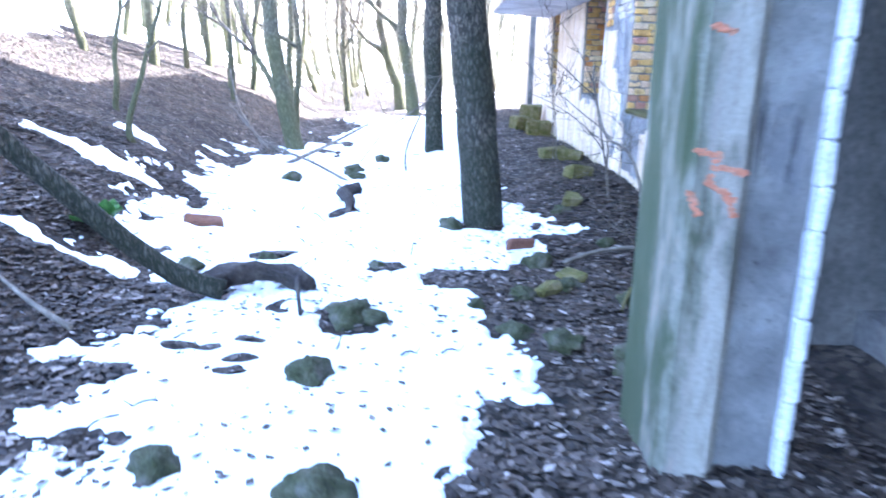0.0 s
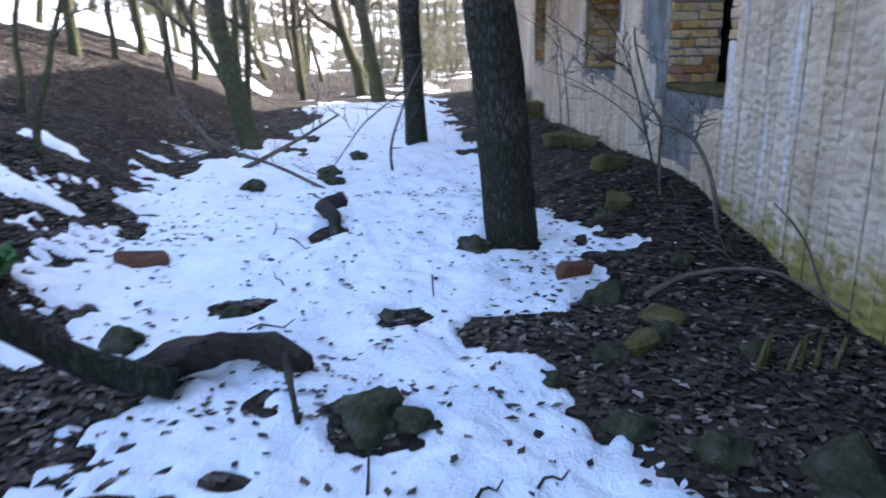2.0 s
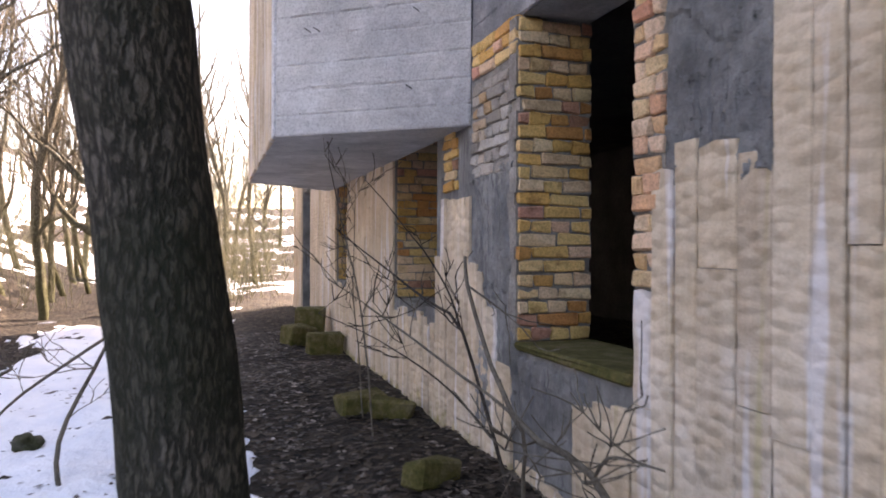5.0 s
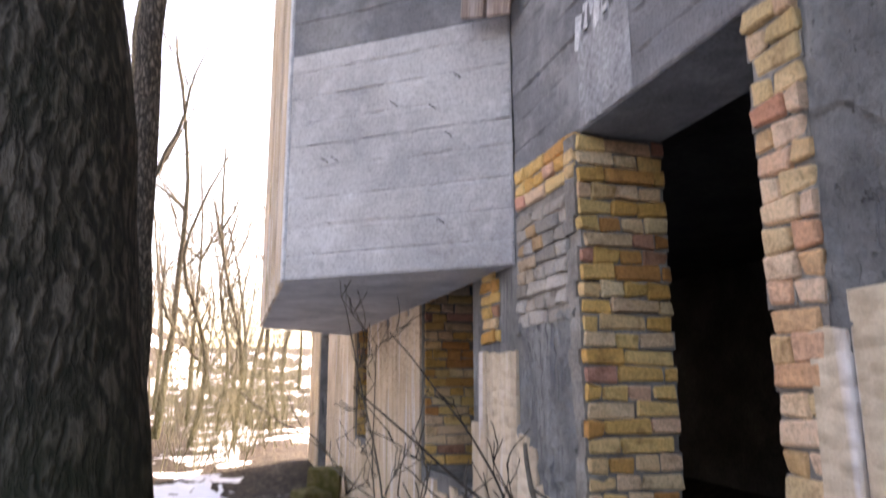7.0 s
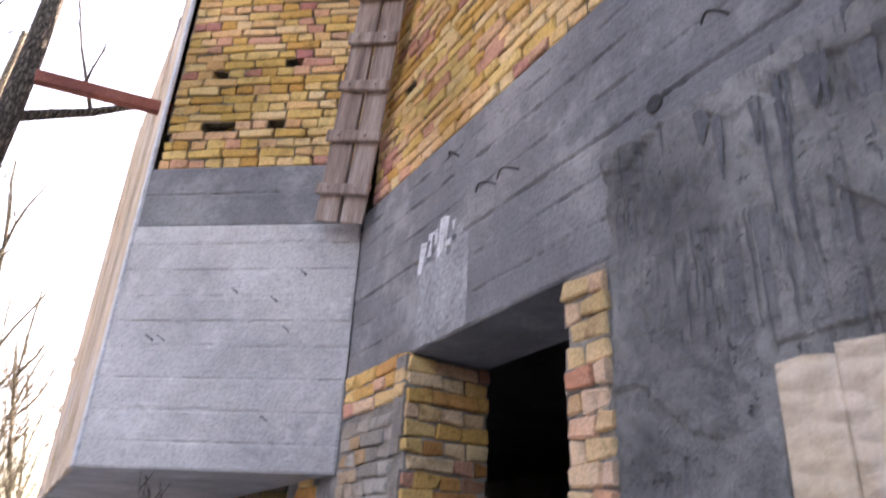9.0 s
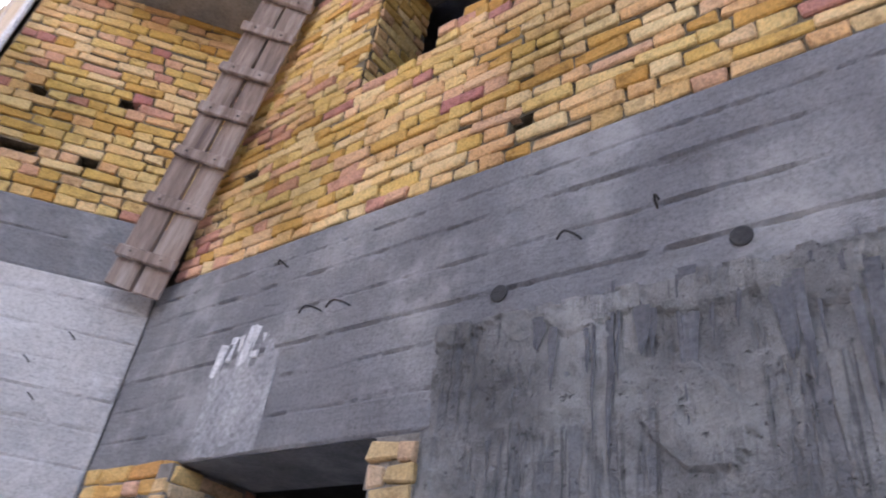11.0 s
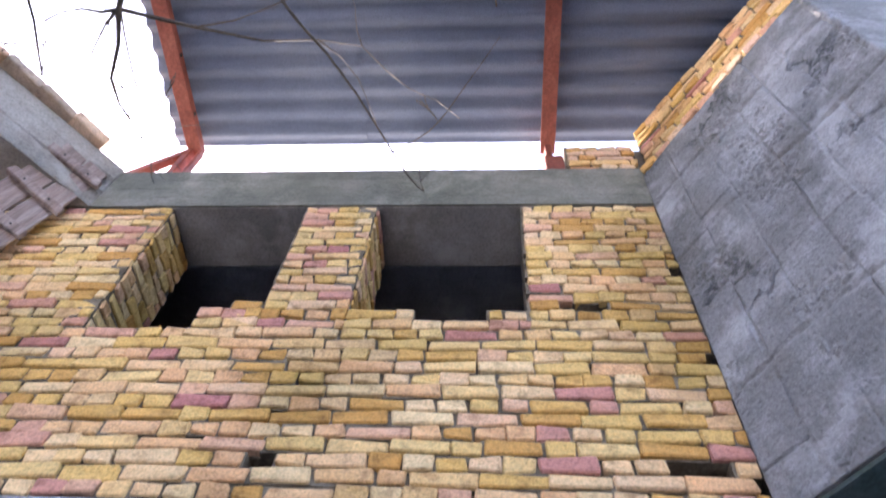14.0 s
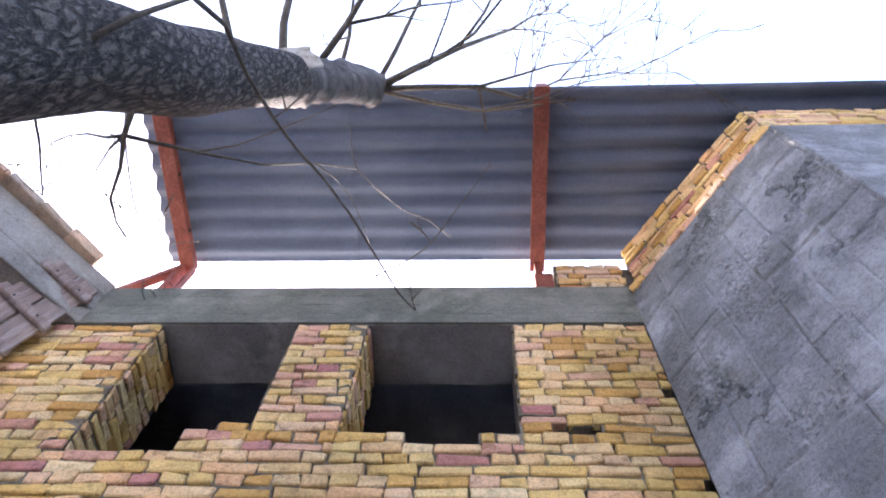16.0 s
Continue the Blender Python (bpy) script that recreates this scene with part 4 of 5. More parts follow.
for k in range(12):
    part("cladding_strip", Shape().soft_box(0.03, 0.30, 4.2, 0.008, pose(0.786, 11.37 + k * 0.31, 4.07), 0.01, r), M_PLASTER, left_bay)

# board ladder in the corner
def ladder():
    b = thing("board_ladder", "weathered brown plank ladder with crossbars in the wall corner", "ladder", at=(1.82, 10.06, 3.42))
    b.rotation_euler = (radians(12.5), 0, 0)
    turn = -46
    for k, off in enumerate((-0.085, 0.085)):
        part("plank", Shape().soft_box(0.155, 0.025, 2.72, 0.005, pose(0, 0, 1.36, 0, 0, turn) @ pose(off, 0, 0), 0.006, r), M_WOOD, b)
    for k in range(8):
        zc = 0.2 + k * 0.34 + r.uniform(-0.03, 0.03)
        bar = part("crossbar", Shape().soft_box(0.36 + r.uniform(-0.03, 0.03), 0.04, 0.075, 0.008, pose(0, 0, zc, 0, 0, turn) @ pose(0.0, -0.035, 0, 0, r.uniform(-3, 3), 0), 0.008, r), M_WOOD, b)
        for off in (-0.09, 0.09):
            part("nail", Shape().soft_box(0.014, 0.008, 0.014, 0.003, pose(0, 0, zc, 0, 0, turn) @ pose(off, -0.058, 0)), M_STEEL, bar, "rusty nail head")
    return b


ladder()

# ---- roof ----
def sheet(y0, y1, lift=0.0, x0=0.785, x1=2.13):
    rows = []
    for i in range(97):
        x = x0 + i * (x1 - x0) / 96
        rows.append((x, 6.985 + lift + 0.020 * math.sin(2 * math.pi * x / 0.172)))
    n = len(rows)
    s = Shape().add([(x, y1, z) for x, z in rows] + [(x, y0, z) for x, z in rows] + [(x, y1, z + 0.007) for x, z in rows] + [(x, y0, z + 0.007) for x, z in rows],
                    [(i, i + 1, n + i + 1, n + i) for i in range(n - 1)] + [(2 * n + i, 3 * n + i, 3 * n + i + 1, 2 * n + i + 1) for i in range(n - 1)] +
                    [(i, 2 * n + i, 2 * n + i + 1, i + 1) for i in range(n - 1)] + [(n + i, n + i + 1, 3 * n + i + 1, 3 * n + i) for i in range(n - 1)] +
                    [(0, n, 3 * n, 2 * n), (n - 1, 3 * n - 1, 4 * n - 1, 2 * n - 1)])
    return thing("roof_sheet", "grey corrugated fibre-cement roof sheet on steel rafters", "roof sheet", s, M_SHEET, group="roof sheets", smooth=False)


sheet(7.75, 9.27)
sheet(6.30, 7.83, 0.009)
sheet(4.4, 6.38)
sheet(1.5, 4.48, 0.009)


def steel_frame(yv, brace=False):
    f = thing("steel_frame", "red-painted steel rafter on a short post over the ring beam", "roof frame", at=(2.12, yv, 6.24), group="roof frames")
    rf = part("rafter", Shape().soft_box(1.40, 0.075, 0.11, 0.006, pose(-0.665, 0, 0.655)), M_RUST, f)
    for bx in (-1.2, -0.75, -0.3):
        part("bolt", Shape().soft_box(0.025, 0.10, 0.025, 0.004, pose(bx, 0, 0.66)), M_STEEL, rf, "dark bolt through the rafter")
    part("flange", Shape().soft_box(1.40, 0.11, 0.012, 0.003, pose(-0.665, 0, 0.599)), M_RUST, f)
    part("post", Shape().soft_box(0.09, 0.05, 0.60, 0.005, pose(0, 0.035 if brace else 0, 0.297)), M_RUST, f)
    if brace:
        part("post", Shape().soft_box(0.06, 0.02, 0.60, 0.004, pose(0, -0.05, 0.297)), M_RUST, f)
        part("brace", Shape().soft_box(0.06, 0.06, 0.62, 0.005, pose(-0.02, 0.22, 0.31, 38, 0, 0)), M_RUST, f)
    else:
        part("base_plate", Shape().soft_box(0.16, 0.13, 0.3, 0.006, pose(-0.01, -0.02, 0.153)), M_RUST, f)
    return f


steel_frame(9.08, True)
steel_frame(6.37)
steel_frame(3.75)
stub = thing("steel_beam", "rusty steel beam end jutting from the brick bay", "beam", Shape().soft_box(1.0, 0.08, 0.10, 0.006, pose(0.40, 11.6, 4.74, 0, -5, 0)), M_RUST)


# ---- trees ----
def limb(shape, p, d, length, r0, depth, rr, n=6, twig=None, curl=0.25):
    pts, radii, steps = [Vector(p)], [r0], max(4, int(length / 0.35))
    d = Vector(d).normalized()
    for i in range(steps):
        d = (d + Vector((rr.uniform(-curl, curl), rr.uniform(-curl, curl), rr.uniform(-curl * 0.6, curl)))).normalized()
        pts.append(pts[-1] + d * length / steps)
        radii.append(max(0.0025, r0 * (1 - 0.85 * (i + 1) / steps)))
    (twig if twig is not None and r0 < 0.03 else shape).tube(pts, radii, n if r0 > 0.03 else 4)
    if depth > 0:
        for k in range(rr.randint(3, 5)):
            i = rr.randint(max(1, steps // 4), steps)
            dd = (d + Vector((rr.uniform(-1, 1), rr.uniform(-1, 1), rr.uniform(-0.2, 0.8)))).normalized()
            limb(shape, pts[i], dd, length * rr.uniform(0.4, 0.65), max(0.004, radii[i] * 0.65), depth - 1, rr, 5, twig, curl)


def tree(at, pts, radii, label, seed, limbs=(), material=M_BARK, n=20, flare=True):
    """A bare tree: trunk along pts (from its foot), boughs from limbs."""
    rr = random.Random(seed)
    t = thing("tree", label, "tree", at=at)
    tr, tw = Shape(), Shape()
    tr.tube(pts, radii, n, seed, 0.16)
    for (h, d, length, r0, depth) in limbs:
        i = min(range(len(pts)), key=lambda k: abs(pts[k][2] - h))
        limb(tr, pts[i], d, length, r0, depth, rr, 7, tw)
    part("trunk", tr, material, t, smooth=True)
    if tw.v:
        part("crown", tw, M_TWIG, t, smooth=True)
    return t


def taper(r0, r1, n=26, flare=1.6):
    return [r0 + (r1 - r0) * i / (n - 1) + r0 * (flare - 1) * math.exp(-i / 1.1) for i in range(n)]


near_pts = path_points([(0.02, 0, -0.35), (0, 0, 0), (-0.08, 0, 0.9), (-0.20, 0, 1.95), (-0.33, -0.02, 3.0), (-0.31, -0.03, 4.0), (-0.05, -0.05, 5.2), (0.17, -0.08, 6.3)], 40, 0.02)
near_tree = tree((0.35, 7.95, -0.42), near_pts, taper(0.195, 0.15, 40, 1.5), "tall dark bare tree with ridged bark and a broken top", 4,
     [(6.2, (-0.6, 0.3, 0.8), 2.0, 0.028, 2), (5.6, (-0.8, 0.4, 0.5), 1.6, 0.02, 2), (4.6, (0.45, 0.8, 0.6), 2.4, 0.022, 2), (4.2, (0.3, 0.9, 0.7), 2.2, 0.016, 2)])
stub_pts = path_points([(0.16, -0.07, 6.22), (0.20, -0.20, 6.42), (0.24, -0.34, 6.58), (0.31, -0.50, 6.74)], 16, 0.0)
stub = Shape().tube(stub_pts, [0.135 - 0.002 * i + (0.012 if i % 3 == 0 else 0.0) for i in range(16)], 18, 9, 0.22)
M_PEEL = plain("grey_peeling_bark", (0.09, 0.08, 0.075), (0.19, 0.18, 0.17), (0.36, 0.34, 0.33), 6, 60, 0.9, 0.9, 0.02, (1, 1, 5))
stub_ob = part("broken_top", stub, M_PEEL, near_tree, "grey peeling broken top of the trunk", smooth=True)
rs = random.Random(15)
M_TORN = plain("pale_torn_wood", (0.38, 0.31, 0.22), (0.58, 0.50, 0.39), (0.74, 0.67, 0.55), 6, 60, 0.8, 0.8, 0.02, (3, 3, 0.4))
for k in range(9):
    a = -60 + k * 15
    q = pose(0.165, -0.085, 6.29, 24, 6, 0) @ pose(0, 0, 0, 0, 0, a + 180) @ pose(0.145 + rs.uniform(-0.006, 0.01), 0, rs.uniform(-0.05, 0.05), 0, rs.uniform(-6, 6), 0)
    part("splinter", Shape().soft_box(0.03, 0.055, rs.uniform(0.16, 0.34), 0.009, q, 0.014, rs), M_TORN, stub_ob, "pale torn wood")
tip = Shape()
for d, ln, r0 in (((-0.1, -0.9, 0.35), 2.6, 0.022), ((-0.35, -0.7, 0.6), 2.2, 0.026), ((0.05, -1.0, 0.1), 2.2, 0.016), ((-0.5, -0.5, 0.7), 1.8, 0.018), ((-0.2, -0.8, 0.5), 2.4, 0.014)):
    limb(tip, stub_pts[-1], d, ln, r0, 3, rs, 6)
for q, d, ln, r0 in ((stub_pts[4], (-0.7, -0.35, 0.5), 1.6, 0.024), (stub_pts[9], (-0.8, -0.2, 0.5), 1.3, 0.016)):
    limb(tip, q, d, ln, r0, 2, rs, 6)
part("bough", tip, M_TWIG, near_tree, smooth=True)

t2 = path_points([(0, 0, -0.3), (0, 0, 0.1), (-0.05, 0.05, 2), (-0.1, 0.1, 4), (-0.05, 0.1, 7), (0.1, 0, 10)], 26, 0.03, 3)
tree((-0.2, 12.35, -0.35), t2, taper(0.17, 0.06), "bare tree with a mossy trunk standing in snow", 7, [(3.5, (-0.8, 0.2, 0.6), 3, 0.06, 3), (5, (0.7, 0.3, 0.7), 3, 0.05, 3), (7, (-0.3, 0.6, 0.8), 3, 0.05, 3)], M_BARK, 14)
t3 = path_points([(0.15, 0, -0.3), (0, 0, 0.1), (-0.25, 0, 1.6), (-0.42, 0.1, 3.5), (-0.5, 0.2, 6), (-0.7, 0.2, 9)], 26, 0.03, 5)
tree((-2.35, 12.2, -0.25), t3, taper(0.16, 0.05), "leaning bare tree at the foot of the bank", 9, [(3, (0.6, 0.2, 0.8), 2.5, 0.04, 3), (4.5, (-0.7, 0.3, 0.7), 2.5, 0.05, 3), (0.5, (-0.6, 0.5, 0.9), 3.0, 0.06, 2)], M_BARK_FAR, 12)
t4 = path_points([(0, 0, -0.3), (-0.1, 0, 0.4), (-0.35, 0.2, 2), (-0.3, 0.3, 4), (-0.6, 0.2, 7), (-0.5, 0.1, 10)], 24, 0.05, 6)
tree((-0.75, 18.5, -0.2), t4, taper(0.17, 0.05, 24), "slender mossy tree by the path", 12, [(2, (-0.8, 0.2, 0.7), 3, 0.07, 3), (4.5, (0.7, -0.3, 0.7), 3, 0.05, 3)], M_BARK_FAR, 10)
t5 = path_points([(0, 0, -0.3), (-0.1, 0, 0.5), (-0.6, 0.2, 2.2), (-0.7, 0.3, 4.5), (-0.9, 0.2, 8), (-0.8, 0.1, 11)], 24, 0.05, 8)
tree((-1.2, 20.5, -0.15), t5, taper(0.16, 0.05, 24), "curved yellow-green mossy tree by the path", 15, [(1.2, (-0.9, 0.2, 0.5), 3, 0.08, 3), (4.5, (0.7, -0.3, 0.7), 3, 0.05, 3)], M_BARK_FAR, 10)

templates = []
for k in range(6):
    rr = random.Random(40 + k)
    h = rr.uniform(8, 13)
    pp = path_points([(0, 0, -0.5), (0, 0, 0), (rr.uniform(-0.3, 0.3), rr.uniform(-0.3, 0.3), h * 0.3), (rr.uniform(-0.6, 0.6), rr.uniform(-0.6, 0.6), h * 0.65), (rr.uniform(-0.8, 0.8), rr.uniform(-0.8, 0.8), h)], 20, 0.06, k)
    ls = [(rr.uniform(0.2, 0.8) * h, (rr.uniform(-1, 1), rr.uniform(-1, 1), 0.8), rr.uniform(2, 4), rr.uniform(0.03, 0.06), 3) for _ in range(6)]
    templates.append((pp, ls))
first = []
spots = []
rr = random.Random(77)
spots += [(-0.4, 24.5), (0.6, 26), (-1.4, 27), (0.1, 29), (1.0, 31), (-0.9, 32), (0.4, 35), (-2.0, 30), (1.6, 28), (-0.3, 38), (0.9, 41), (-3.4, 17.0), (-4.2, 19.5), (-2.9, 22)]
while len(spots) < 54:
    x, yv = rr.uniform(-8.5, -2.6), rr.uniform(14.5, 30)
    if all(math.hypot(x - a, yv - b) > 0.9 for a, b in spots):
        spots.append((x, yv))
while len(spots) < 225:
    if len(spots) < 130:
        x, yv = rr.uniform(-26, -4.5), rr.uniform(11, 34)
    else:
        x, yv = rr.uniform(-45, 9), rr.uniform(24, 62)
    if x > -2.2 and yv < 30 or (x > 1 and yv < 24):
        continue
    if x > -7 and yv < 13:
        continue
    if all(math.hypot(x - a, yv - b) > 1.1 for a, b in spots):
        spots.append((x, yv))
for k, (x, yv) in enumerate(spots):
    m = pose(x, yv, ground_z(x, yv, False), rr.uniform(-6, 6), rr.uniform(-8, 8), rr.uniform(0, 360)) @ Matrix.Scale(rr.uniform(0.65, 1.15), 4)
    if k < 6:
        pp, ls = templates[k]
        ob = tree((0, 0, 0), pp, taper(rr.uniform(0.09, 0.15), 0.03, 20, 1.4), "thin bare winter tree on the sunlit slope", 60 + k, ls, M_BARK_FAR, 8)
        ob["group"] = "trees of the wood"
        ob.matrix_basis = m
        first.append(ob)
    else:
        copy_thing(first[k % 6], m)

# straw-coloured thicket behind the bay
M_STRAW = plain("dry_straw_twig", (0.15, 0.14, 0.09), (0.23, 0.215, 0.14), (0.33, 0.31, 0.21), 8, 60)


def thicket(seed):
    r_ = random.Random(seed)
    t = thing("thicket", "tangled dry undergrowth in the sun", "undergrowth", group="undergrowth of the wood")
    for k in range(3):
        sh = Shape()
        for q in range(6):
            limb(sh, (r_.uniform(-0.7, 0.7), r_.uniform(-0.7, 0.7), -0.1), (r_.uniform(-0.5, 0.5), r_.uniform(-0.5, 0.5), 1), r_.uniform(0.9, 2.2), r_.uniform(0.006, 0.012), 2, r_, 4, None, 0.25)
        part("stem", sh, M_STRAW, t)
    return t


base_thickets = [thicket(300), thicket(301)]
rr = random.Random(88)
spots_t = [(0.4, 22.5), (-0.6, 23.5), (1.2, 24), (0.0, 25.5), (1.4, 26.5), (-1.6, 25)]
while len(spots_t) < 46:
    x, yv = rr.uniform(-14, 2.5), rr.uniform(20, 36)
    spots_t.append((x, yv))
for k, (x, yv) in enumerate(spots_t):
    m = pose(x, yv, ground_z(x, yv), 0, 0, rr.uniform(0, 360)) @ Matrix.Scale(rr.uniform(0.7, 1.3), 4)
    if k < 2:
        base_thickets[k].matrix_basis = m
    else:
        copy_thing(base_thickets[k % 2], m)

# saplings on the bank
for k, (x, yv, h, lx, ly) in enumerate(((-5.4, 9.2, 3.2, 0.5, 0.1), (-6.6, 11.0, 2.6, -0.1, 0.2), (-4.3, 10.6, 2.8, 0.35, 0.2), (-7.5, 9.0, 3.0, -0.2, 0.1), (-3.6, 9.4, 2.2, 0.6, 0.3))):
    z = ground_z(x, yv)
    pp = path_points([(0, 0, -0.1), (0.02, 0, 0.3), (lx * 0.4, ly * 0.4, h * 0.5), (lx, ly, h)], 14, 0.05, k)
    tree((x, yv, z), pp, taper(0.045, 0.012, 14, 1.3), "thin bare sapling on the leafy bank", 90 + k, [(h * 0.4, (0.6, 0.2, 0.7), 1.2, 0.015, 2), (h * 0.6, (-0.7, 0.1, 0.7), 1.2, 0.014, 2), (h * 0.8, (0.3, 0.5, 0.7), 1.0, 0.012, 2)], M_BARK_FAR, 7)

# fallen log that leans up the bank
lg = thing("fallen_log", "dark fallen trunk half sunk in snow and soil", "log", at=(-1.55, 5.95, -0.45))
part("trunk", Shape().tube(path_points([(0.02, -0.02, -0.02), (-0.35, -0.15, 0.20), (-0.9, -0.45, 0.85), (-1.35, -0.7, 1.45), (-1.9, -0.9, 2.0)], 16, 0.03, 2), taper(0.068, 0.06, 16, 1.2), 12, 2, 0.2), M_BARK, lg, smooth=True)
part("root", Shape().tube(path_points([(-0.12, 0.02, 0.0), (0.12, 0.16, 0.05), (0.36, 0.20, 0.03), (0.60, 0.10, -0.03)], 12, 0.04, 4), taper(0.085, 0.05, 12, 1.0), 12, 5, 0.9), M_ROT, lg, "rotten black root", smooth=True)
part("root", Shape().tube(path_points([(0.50, 0.14, 0.03), (0.56, -0.12, 0.02), (0.62, -0.36, -0.06)], 8, 0.03, 6), [0.022] * 4 + [0.014] * 4, 8, 3, 0.3), M_ROT, lg, smooth=True)


# ---- shrub, branches and sticks ----
def twiggy(name, label, category, stems, seed, material=M_TWIG, spread=0.55):
    rr = random.Random(seed)
    o = Vector(stems[0][0][0])
    t = thing(name, label, category, at=o)
    for pts, r0, subs in stems:
        s = Shape()
        q = path_points([tuple(Vector(p) - o) for p in pts], 14, 0.02, seed)
        s.tube(q, taper(r0, r0 * 0.4, 14, 1.0), 6)
        for k in range(subs):
            i = rr.randint(4, 13)
            limb(s, q[i], (rr.uniform(-0.7, 0.2), rr.uniform(-1, 1), rr.uniform(-0.2, 0.6)), rr.uniform(0.25, 0.7) * spread * 1.6, r0 * 0.3, 1, rr, 4, None, 0.3)
        part("stem", s, material, t, smooth=True)
    return t


twiggy("shrub", "bare twiggy shrub growing beside the plaster wall", "shrub", [([(1.82, 7.72, -0.42), (1.80, 7.85, 0.0), (1.70, 8.05, 0.30), (1.55, 8.35, 0.42), (1.48, 8.7, 0.9), (1.5, 8.85, 1.1)], 0.020, 4),
                                                                       ([(1.72, 8.02, 0.28), (1.66, 7.8, 0.42), (1.6, 7.4, 0.5)], 0.009, 4), ([(1.66, 8.45, -0.35), (1.6, 8.4, 0.1), (1.55, 8.35, 0.42), (1.35, 8.7, 0.62), (1.1, 9.3, 0.85)], 0.012, 5)], 31)
twiggy("shrub", "spreading bare shrub with long thin twigs by the wall", "shrub", [([(1.74, 8.62, -0.35), (1.66, 8.85, 0.2), (1.62, 9.27, 0.72), (1.60, 9.79, 0.82), (1.50, 10.6, 1.02), (1.30, 11.4, 1.30)], 0.012, 4),
                                                                                  ([(1.62, 9.27, 0.72), (1.58, 9.4, 0.95), (1.50, 9.9, 1.25), (1.35, 10.4, 1.6)], 0.007, 3), ([(1.66, 8.85, 0.2), (1.50, 9.1, 0.42), (1.25, 9.5, 0.62), (0.95, 9.9, 0.75)], 0.007, 3)], 35, M_ROT, 0.5)
twiggy("shrub", "thin leafless shrub under the concrete bay", "shrub", [([(1.45, 10.6, -0.3), (1.4, 10.7, 0.5), (1.3, 10.9, 1.2), (1.2, 11.1, 1.8)], 0.008, 9), ([(1.5, 11.2, -0.3), (1.45, 11.4, 0.8), (1.5, 11.6, 1.6)], 0.007, 8)], 33)
twiggy("hanging_branch", "long thin bare branch arching over the wall", "branch", [([(0.06, 7.80, 3.70), (-0.02, 7.59, 4.0), (0.27, 7.56, 4.30), (0.50, 7.56, 4.60), (0.94, 7.45, 5.0), (1.58, 7.27, 5.40), (1.77, 7.17, 5.50)], 0.010, 2), ([(1.46, 7.37, 5.3), (1.26, 7.08, 5.2), (0.98, 6.88, 5.08), (0.76, 6.75, 5.0)], 0.004, 1)], 37, M_TWIG, 0.25)
twiggy("hanging_branch", "thin bare twigs hanging under the trunk", "branch", [([(0.36, 8.05, 5.0), (0.50, 8.60, 5.5), (1.06, 8.72, 5.55), (1.38, 8.64, 5.5)], 0.008, 2), ([(0.30, 8.10, 4.9), (0.48, 9.02, 5.45), (0.80, 9.15, 5.5), (1.05, 9.19, 5.5)], 0.012, 4)], 38, M_TWIG, 0.2)
twiggy("fallen_branch", "grey fallen branch with long twigs across the snow", "branch", [([(-0.5, 10.4, -0.42), (-0.52, 10.45, 0.0), (-0.3, 11.0, 0.55), (-0.1, 11.6, 0.9)], 0.018, 4), ([(-0.3, 11.0, 0.55), (-0.8, 10.6, 0.2), (-1.2, 10.2, -0.3)], 0.012, 4), ([(-1.0, 9.6, -0.4), (-1.6, 9.9, -0.15), (-2.3, 10.2, 0.1), (-2.9, 10.8, 0.5)], 0.022, 7)], 39)
twiggy("fallen_branch", "dark dead branches lying at the foot of the bank", "branch", [([(-2.2, 10.8, -0.3), (-1.7, 11.4, -0.1), (-1.2, 12.2, 0.15)], 0.03, 6), ([(-2.6, 11.6, -0.2), (-3.2, 12.4, 0.3), (-3.5, 13.0, 0.9)], 0.025, 6)], 41)
twiggy("stick", "crooked stick leaning on the wall", "stick", [([(1.95, 6.55, -0.5), (1.86, 6.7, -0.15), (1.70, 6.82, 0.07)], 0.011, 0)], 43)
twiggy("branch", "pale dead branch lying on the leaf litter", "branch", [([(0.95, 6.75, -0.45), (1.3, 6.9, -0.38), (1.7, 6.75, -0.33), (1.9, 6.3, -0.42)], 0.022, 2)], 45)
twiggy("branch", "grey dead branch on the leafy bank", "branch", [([(-1.95, 4.75, -0.3), (-2.4, 5.0, -0.15), (-2.9, 5.3, 0.05)], 0.018, 1)], 47)
rr = random.Random(52)
for k in range(26):
    x, yv = rr.uniform(-1.7, 1.6), rr.uniform(4.2, 9.5)
    a = rr.uniform(0, math.tau)
    ln = rr.uniform(0.1, 0.4)
    pts = []
    for i in range(5):
        u = (i / 4 - 0.5) * ln
        px, py = x + u * math.cos(a), yv + u * math.sin(a) + 0.03 * math.sin(i * 1.3)
        pts.append((px, py, max(snow_top(px, py), ground_z(px, py)) + 0.004 + (0.03 if i == 4 else 0)))
    thing("twig", "short dry twig lying on the ground", "twig", Shape().tube(pts, [0.007, 0.006, 0.006, 0.005, 0.003], 5), M_ROT, group="twigs on the path")


rr = random.Random(61)
for k in range(6):
    x, yv = 1.22 + k * 0.07, 5.95 + rr.uniform(-0.1, 0.1)
    z = ground_z(x, yv)
    thing("dead_stalk", "short yellowed dead plant stalk in the soil", "stalk", Shape().tube([(x, yv, z - 0.03), (x + 0.03, yv + 0.02, z + 0.07), (x + 0.06 + rr.uniform(-0.03, 0.05), yv + 0.05, z + 0.16)], [0.014, 0.013, 0.009], 6), M_MOSSBLOCK, group="dead stalks by the pillar")


